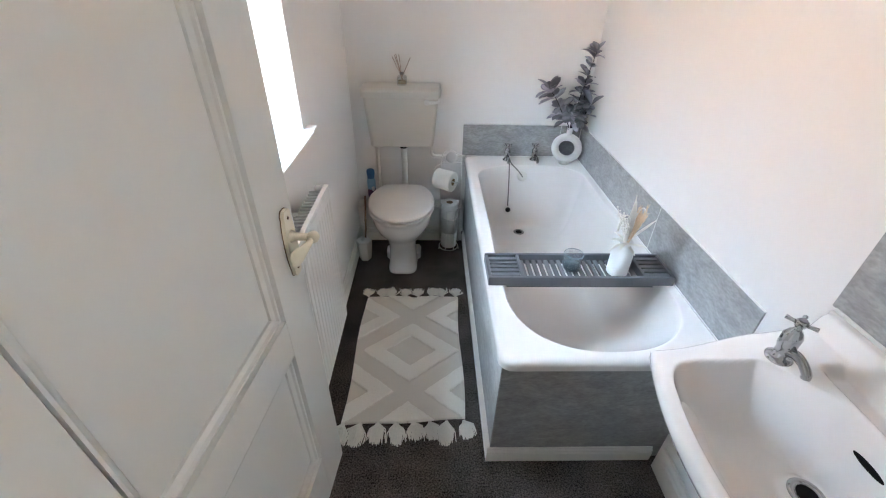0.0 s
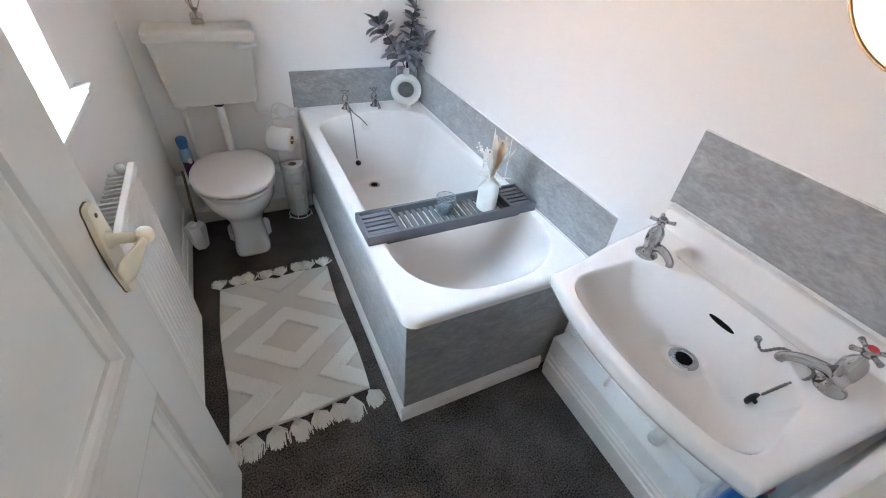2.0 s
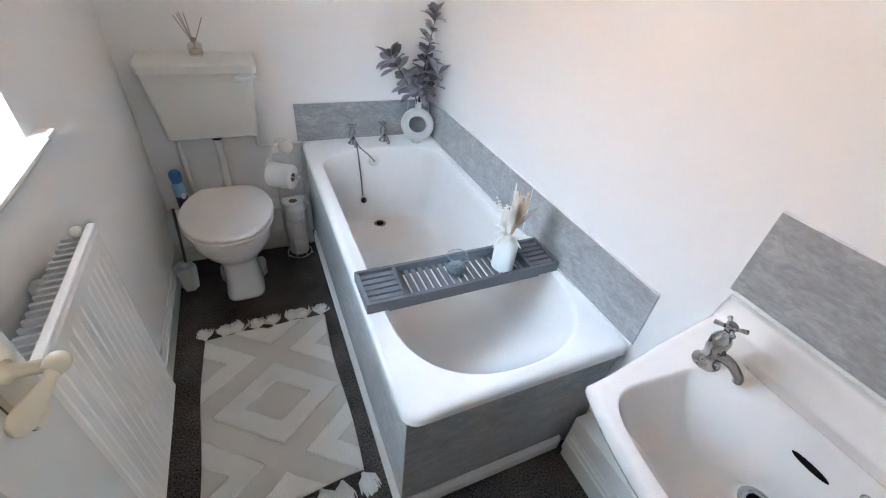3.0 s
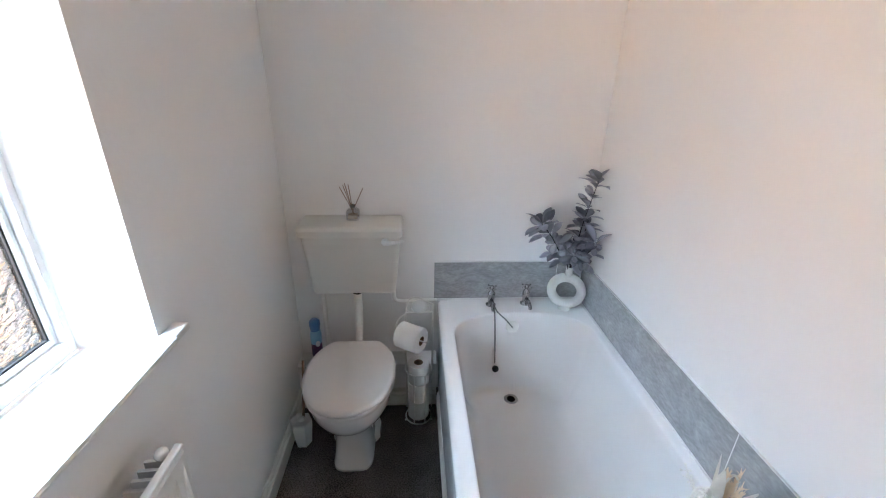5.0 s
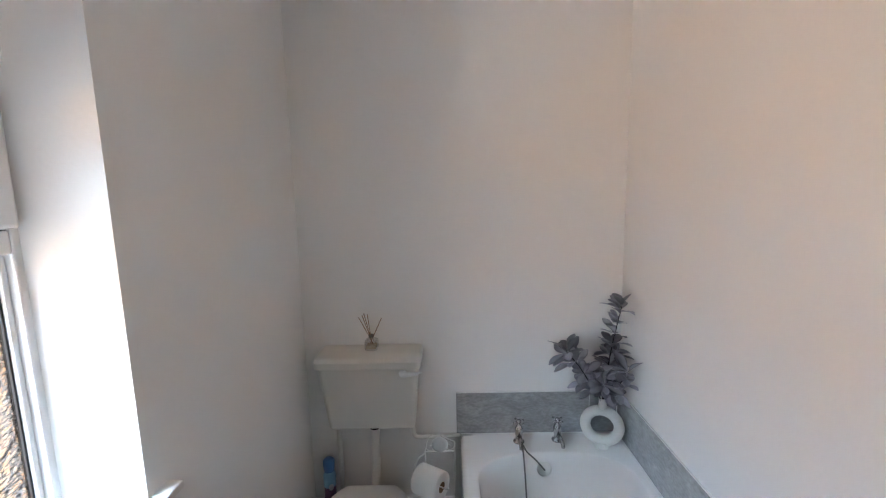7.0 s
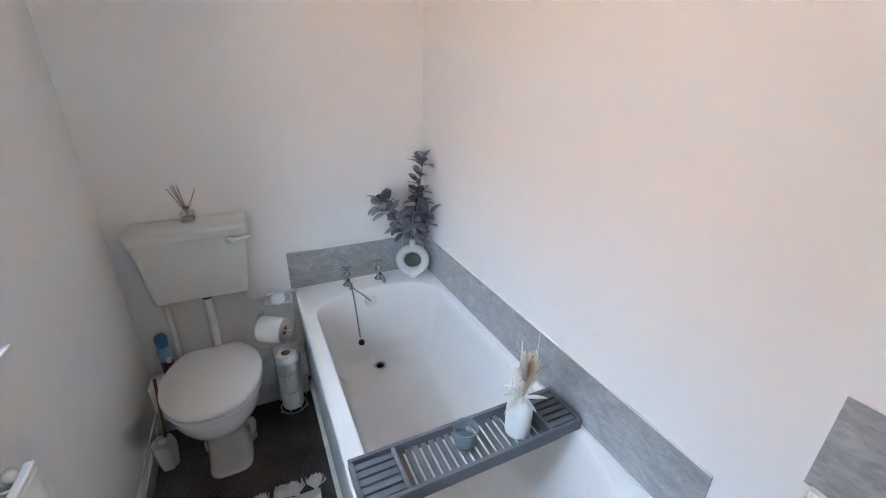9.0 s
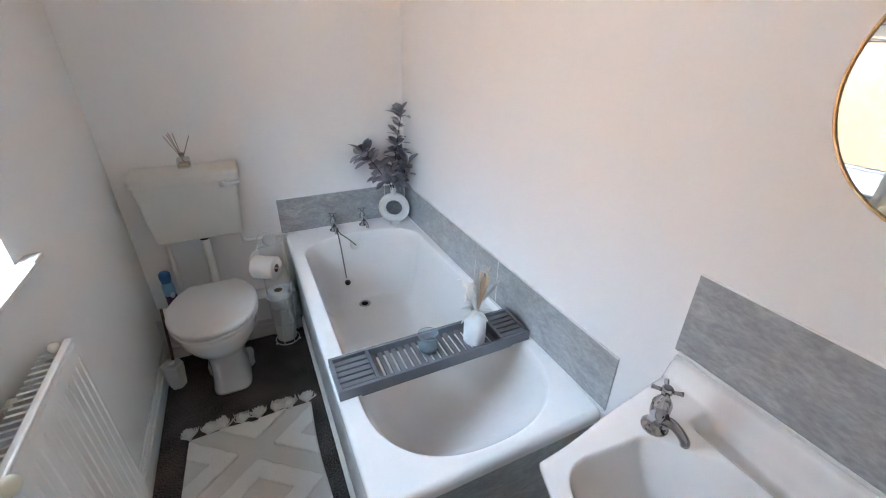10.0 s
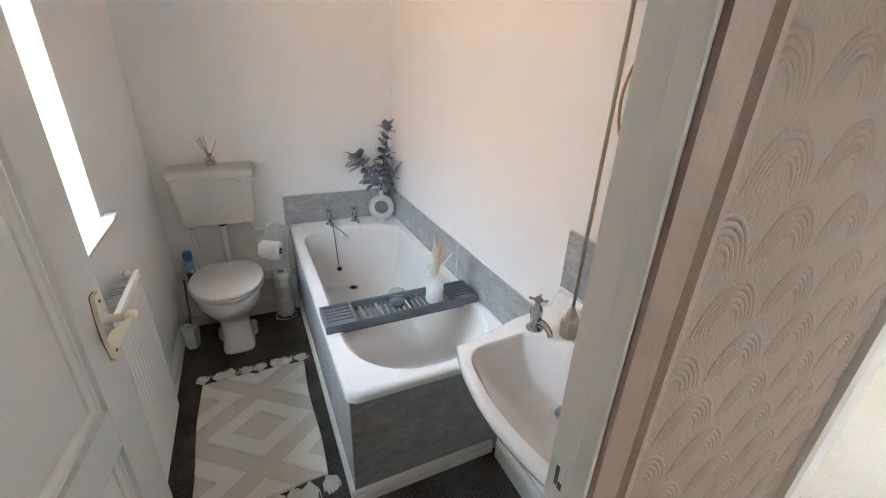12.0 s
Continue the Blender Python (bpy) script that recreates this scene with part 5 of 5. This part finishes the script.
def flower_pot():
    root = thing("bottle_vase", "slim white bottle vase on the bath tray", "vase")
    root.location = (1.292, 1.372, TZ)
    bm = bmesh.new()
    lathe(bm, [(0, 0), (0.036, 0), (0.039, 0.004), (0.0395, 0.085), (0.037, 0.10), (0.028, 0.113), (0.020, 0.119), (0.019, 0.128), (0.022, 0.135), (0.0205, 0.136), (0.016, 0.128), (0.016, 0.1), (0, 0.1)], n=36)
    part("bottle", bm, POT, root, "", True)
    rnd = random.Random(4)
    dry = thing("dried_flowers", "dried cream and straw flowers in the white bottle vase", "dried flowers")
    dry.location = (1.292, 1.372, TZ + 0.1)
    # fan of fine straw
    for k in range(22):
        a = rnd.uniform(-1.1, 0.9)
        lean = rnd.uniform(0.0, 0.034)
        tip = Vector((0.010 + lean * math.cos(a), 0.004 + lean * math.sin(a), rnd.uniform(0.135, 0.185)))
        bm = bmesh.new()
        tube(bm, [(0, 0, 0.0), tip * 0.5, tip], 0.0011, 5)
        for j in range(44):
            t = rnd.uniform(0.55, 1.0)
            q = tip * t
            o = Vector((rnd.gauss(0, 0.0035), rnd.gauss(0, 0.0035), rnd.uniform(0.008, 0.022)))
            tube(bm, [q, q + o], [0.0013, 0.0004], 4)
        part("straw_plume", bm, PAMPAS, dry)
    # pale papery blades and the crumpled ones at the neck
    def blade(a, ln, rise, w, droop, base=0.03):
        d = Vector((math.cos(a), math.sin(a), 0))
        side = Vector((-math.sin(a), math.cos(a), 0))
        bm = bmesh.new()
        rows = []
        for i in range(9):
            t = i / 8
            c = d * (ln * t) + Vector((0, 0, base + rise * t - droop * t * t))
            ww = w * math.sin(math.pi * (0.06 + 0.9 * t)) ** 0.8
            rows.append([bm.verts.new(c + side * ww * s + Vector((0, 0, -0.3 * ww * abs(s)))) for s in (-1, 0, 1)])
        for r, q in zip(rows, rows[1:]):
            for j in range(2):
                bm.faces.new((r[j], r[j + 1], q[j + 1], q[j]))
        bmesh.ops.solidify(bm, geom=bm.faces[:], thickness=0.0006)
        part("dried_leaf", bm, DRIED, dry, "", True)
    blade(-2.4, 0.020, 0.150, 0.0125, 0.0, 0.06)
    blade(-0.2, 0.078, 0.110, 0.0095, 0.01, 0.04)
    blade(-0.7, 0.075, 0.035, 0.0085, 0.02)
    blade(-1.2, 0.055, 0.010, 0.0075, 0.03)
    blade(1.9, 0.015, 0.190, 0.0085, 0.0, 0.03)
    blade(2.6, 0.05, 0.14, 0.008, 0.02)
    blade(3.3, 0.062, 0.02, 0.0065, 0.05)
    for k in range(10):
        blade(rnd.uniform(0, 6.28), rnd.uniform(0.022, 0.055), rnd.uniform(0.02, 0.06), rnd.uniform(0.006, 0.011), rnd.uniform(0.03, 0.075), 0.034)
    # white ribbon loops
    for (dx, dy, top, back) in ((-0.050, -0.010, 0.150, 0.085), (-0.030, 0.020, 0.125, 0.07), (0.040, 0.0, 0.175, 0.12)):
        bm = bmesh.new()
        tube(bm, bend([(0, 0, 0.02), (dx * 0.15, dy * 0.15, top * 0.75), (dx * 0.5, dy * 0.5, top), (dx * 0.9, dy * 0.9, top * 0.93), (dx, dy, back)]), 0.0026, 6)
        part("ribbon_loop", bm, DRIED, dry, "", True)
    # budded sprigs
    for k in range(7):
        a = rnd.uniform(2.2, 4.2)
        r = rnd.uniform(0.045, 0.078)
        end = Vector((r * math.cos(a), r * math.sin(a) * 0.7, rnd.uniform(0.11, 0.165)))
        bm = bmesh.new()
        line = bend([(0, 0, 0.0), Vector((end.x * 0.25, end.y * 0.25, 0.06)), Vector((end.x * 0.75, end.y * 0.75, end.z * 0.8)), end])
        tube(bm, line, 0.0012, 5)
        for j in range(12):
            q = line[rnd.randrange(len(line) // 2, len(line))]
            o = Vector((rnd.gauss(0, 0.005), rnd.gauss(0, 0.005), rnd.gauss(0.002, 0.005)))
            tube(bm, [q, q + o], 0.0009, 4)
            bmesh.ops.create_icosphere(bm, subdivisions=1, radius=rnd.uniform(0.002, 0.0038), matrix=Matrix.Translation(q + o))
        part("seed_head", bm, DRIED, dry)


flower_pot()


# ---------------------------------------------------------------- ring vase with slate-grey leaves
def ring_vase():
    root = thing("ring_vase", "matt white ring-shaped vase standing on the bath corner", "vase")
    root.matrix_world = Matrix.Translation((1.388, 2.49, BZ)) @ Matrix.Rotation(radians(-24), 4, "Z")
    R, r, zc = 0.0675, 0.0215, 0.096
    bm = bmesh.new()
    n, k = 48, 18
    rings = []
    for i in range(n):
        a = 2 * math.pi * i / n
        rings.append([bm.verts.new(((R + r * math.cos(2 * math.pi * j / k)) * math.cos(a), r * 1.05 * math.sin(2 * math.pi * j / k), zc + (R + r * math.cos(2 * math.pi * j / k)) * math.sin(a))) for j in range(k)])
    for i in range(n):
        for j in range(k):
            bm.faces.new((rings[i][j], rings[(i + 1) % n][j], rings[(i + 1) % n][(j + 1) % k], rings[i][(j + 1) % k]))
    lathe(bm, [(0, 0), (0.030, 0), (0.031, 0.003), (0.027, 0.014), (0.022, 0.022)], n=28)
    lathe(bm, [(0.019, zc + 0.078), (0.0165, zc + 0.09), (0.0155, zc + 0.115), (0.018, zc + 0.124), (0.0165, zc + 0.125), (0.013, zc + 0.118), (0.013, zc + 0.09)], n=28)
    bmesh.ops.recalc_face_normals(bm, faces=bm.faces[:])
    part("body", bm, VASE, root, "", True)


ring_vase()


def leaf_mesh(ln, w, curl):
    bm = bmesh.new()
    rows = []
    for i in range(9):
        t = i / 8
        ww = w * max(math.sin(math.pi * min(1, t * 0.97 + 0.015) ** 1.65), 0) ** 0.85 + 0.0006
        z = -curl * t * t * ln
        rows.append([bm.verts.new((ln * t, s * ww, z + 0.22 * ww * abs(s))) for s in (-1, -0.5, 0, 0.5, 1)])
    for r, q in zip(rows, rows[1:]):
        for j in range(4):
            bm.faces.new((r[j], q[j], q[j + 1], r[j + 1]))
    bmesh.ops.solidify(bm, geom=bm.faces[:], thickness=0.0007)
    return mesh_of("leaf", bm, LEAF, True)


def plant():
    root = thing("artificial_branch", "artificial branches of slate-grey leaves in the ring vase", "plant")
    root.location = (1.388, 2.49, 0.76)
    rnd = random.Random(11)
    shapes = [leaf_mesh(*v) for v in ((0.070, 0.0165, 0.22), (0.062, 0.0150, 0.4), (0.080, 0.0170, 0.3), (0.050, 0.0125, 0.2))]
    stems = [
        ([(0, 0, -0.06), (0.004, -0.004, 0.05), (0.012, -0.012, 0.15), (0.026, -0.02, 0.27), (0.05, -0.035, 0.42)], (0.42, 0.54, 0.64, 0.72, 0.80, 0.88, 0.95, 1.0)),
        ([(0, 0, -0.06), (-0.02, -0.01, 0.035), (-0.07, -0.025, 0.105), (-0.115, -0.035, 0.175), (-0.165, -0.04, 0.235)], (0.36, 0.48, 0.62, 0.80, 0.92, 1.0)),
        ([(0, 0, -0.06), (0.010, -0.015, 0.035), (0.038, -0.05, 0.09), (0.062, -0.085, 0.165)], (0.46, 0.60, 0.74, 0.88, 1.0)),
        ([(0, 0, -0.06), (-0.008, -0.02, 0.04), (-0.02, -0.065, 0.10)], (0.68, 0.84, 1.0)),
        ([(0, 0, -0.06), (0.012, 0.006, 0.04), (0.04, 0.01, 0.12), (0.05, 0.01, 0.20)], (0.55, 0.75, 1.0)),
    ]
    for pts, whorls in stems:
        line = bend(pts, 8)
        bm = bmesh.new()
        tube(bm, line, [0.0028 - 0.0016 * i / len(line) for i in range(len(line))], 7)
        st = part("stem", bm, STEM, root, "dark brown stem", True)
        ang = rnd.uniform(0, 6)
        places = [(t, i, 7) for t in whorls for i in range(7)]
        count = len(places)
        for k, (t, turn, per) in enumerate(places):
            t = min(max(t + rnd.uniform(-0.02, 0.02), 0), 1)
            i = min(int(t * (len(line) - 1)), len(line) - 2)
            p = line[i].lerp(line[i + 1], t * (len(line) - 1) - i)
            d = (line[i + 1] - line[i]).normalized()
            ang += 2 * math.pi / per + rnd.uniform(-0.25, 0.25)
            o = d.orthogonal().normalized()
            out = (Matrix.Rotation(ang, 3, d) @ o)
            way = (out * 1.0 + d * rnd.uniform(0.3, 0.9) + Vector((0, 0, rnd.uniform(0.0, 0.25)))).normalized()
            if k == count - 1:
                way = d
            world_p = p + Vector((1.388, 2.49, 0.76))
            s = rnd.uniform(0.92, 1.28)
            # leaves that would meet a wall turn back into the room
            tip = world_p + way * 0.07 * s
            if tip.x > 1.475:
                way.x = -abs(way.x) * 0.3
            if tip.y > 2.575:
                way.y = -abs(way.y) * 0.3
            way.normalize()
            up = d if abs(way.dot(d)) < 0.95 else Vector((0, 0, 1))
            side = up.cross(way).normalized()
            side = (side + 0.7 * Vector((0.8, -0.3, 0)) * (1 if side.dot(Vector((0.8, -0.3, 0))) > 0 else -1)).normalized()
            side = (side - way * side.dot(way)).normalized()
            nrm = way.cross(side)
            ob = new("leaf", rnd.choice(shapes))
            ob.parent = root
            ob.matrix_local = Matrix.Translation(p) @ Matrix((way, side, nrm)).transposed().to_4x4() @ Matrix.Diagonal((s, s, s, 1))


plant()


# ---------------------------------------------------------------- rug
def rug():
    root = thing("bath_rug", "cream tufted diamond-pattern rug with tassels on the carpet", "rug")
    x0, x1, y0, y1 = 0.224, 0.726, 1.112, 1.882
    cx, cy = 0.487, 1.487
    A, B = 0.292, 0.232
    bm = bmesh.new()
    nx, ny = 150, 220
    def level(x, y):
        best = 9
        for i in range(-2, 3):
            for j in range(-3, 4):
                if (i + j) % 2 == 0:
                    best = min(best, abs(x - cx - i * A) / A + abs(y - cy - j * B) / B)
        best += 0.02 * noise.noise(Vector((x * 30, y * 30, 0)))
        return 0.40 < best < 0.78
    def place(i, j):
        u, v = i / nx, j / ny
        x = x0 + (x1 - x0) * u + 0.006 * math.sin(v * 7) + (0.006 * (v - 0.5))
        y = y0 + (y1 - y0) * v + 0.012 * (0.5 - u) * (1 - v) * -2 + 0.004 * math.sin(u * 9)
        return x, y
    mask = [[level(*place(i + 0.5, j + 0.5)) for j in range(ny)] for i in range(nx)]
    vs = []
    for i in range(nx + 1):
        row = []
        for j in range(ny + 1):
            x, y = place(i, j)
            around = [mask[a][b] for a in (i - 1, i) for b in (j - 1, j) if 0 <= a < nx and 0 <= b < ny]
            f = sum(around) / len(around)
            z = 0.007 + 0.0075 * (1 if f > 0.7 else 0.3 * f) + f * 0.0022 * noise.noise(Vector((x * 160, y * 160, 3))) + 0.0015 * noise.noise(Vector((x * 9, y * 9, 7)))
            if i in (0, nx) or j in (0, ny):
                z = 0.001
            row.append(bm.verts.new((x, y, z)))
        vs.append(row)
    for i in range(nx):
        for j in range(ny):
            f = bm.faces.new((vs[i][j], vs[i + 1][j], vs[i + 1][j + 1], vs[i][j + 1]))
            f.material_index = 1 if mask[i][j] else 0
            f.smooth = True
    part("rug_body", bm, [RUGWEAVE, RUGPILE], root)
    rnd = random.Random(5)
    def tassel(px, py, way, ln, spread):
        bm = bmesh.new()
        w = Vector((math.cos(way), math.sin(way), 0))
        s = Vector((-w.y, w.x, 0))
        head = Vector((px, py, 0.010))
        bmesh.ops.create_icosphere(bm, subdivisions=2, radius=0.0085, matrix=Matrix.Translation(head + w * 0.006))
        for k in range(130):
            o = rnd.gauss(0, 0.42)
            h = rnd.uniform(0.3, 1)
            a = head + w * 0.008 + s * o * 0.006 + Vector((0, 0, rnd.uniform(-0.005, 0.006)))
            l2 = ln * rnd.uniform(0.55, 1.05)
            mid = a + w * l2 * 0.42 + s * o * spread * 1.05 + Vector((0, 0, 0.018 * h * math.exp(-o * o * 2) + rnd.uniform(-0.004, 0.005)))
            end = a + w * l2 * math.exp(-0.12 * o * o) + s * (o * spread * rnd.uniform(0.9, 1.35)) + Vector((0, 0, -0.006 + rnd.uniform(0, 0.006)))
            mid.z, end.z = max(mid.z, 0.003), max(end.z, 0.002)
            tube(bm, [a, mid, end], [0.0026, 0.0028, 0.0019], 4, caps=False)
        part("tassel", bm, TASSEL, root)
    n = 8
    for k in range(n):
        u = (k + 0.15) / (n - 0.7)
        tassel(x0 + (x1 - x0) * u, y0 - 0.004 + 0.012 * (u - 0.5), radians(-90 + rnd.uniform(-30, 30) + (34 if u > 0.85 else 0) - (16 if u < 0.15 else 0)), rnd.uniform(0.068, 0.095), 0.024)
        tassel(x0 + (x1 - x0) * u, y1 + 0.004 - 0.005, radians(90 + rnd.uniform(-25, 25) + (28 if u < 0.15 else 0)), rnd.uniform(0.05, 0.068), 0.026)


rug()


# ---------------------------------------------------------------- light pull
root = thing("light_pull", "ceiling light pull cord with a ribbed cream knob", "light pull")
PX, PY = 0.944, 0.219
bm = bmesh.new()
tube(bm, [(PX, PY, ZC), (PX, PY, 1.9), (PX, PY, 1.295)], 0.0022, 8)
part("cord", bm, CORD, root, "", True)
bm = bmesh.new()
n = 32
prof = [(0.002, 1.300), (0.0036, 1.296), (0.0062, 1.290), (0.0076, 1.283), (0.0105, 1.280), (0.0112, 1.276), (0.0104, 1.258), (0.0094, 1.255), (0, 1.255)]
rings = []
for r, z in prof:
    rib = 0.0006 if 1.256 < z < 1.279 else 0.0
    rings.append([(PX + (r + rib * (1 if k % 2 else -1)) * math.cos(2 * math.pi * k / n), PY + (r + rib * (1 if k % 2 else -1)) * math.sin(2 * math.pi * k / n), z) for k in range(n)] if r else
                 [(PX + 0.001 * math.cos(2 * math.pi * k / n), PY + 0.001 * math.sin(2 * math.pi * k / n), z) for k in range(n)])
loft(bm, rings)
part("knob", bm, PULL, root, "ribbed cream plastic knob")
bm = bmesh.new()
lathe(bm, [(0, ZC), (0.036, ZC), (0.036, ZC - 0.012), (0.03, ZC - 0.022), (0, ZC - 0.024)], (PX, PY, 0), 28)
part("ceiling_switch", bm, UPVC, root, "white ceiling switch", True)
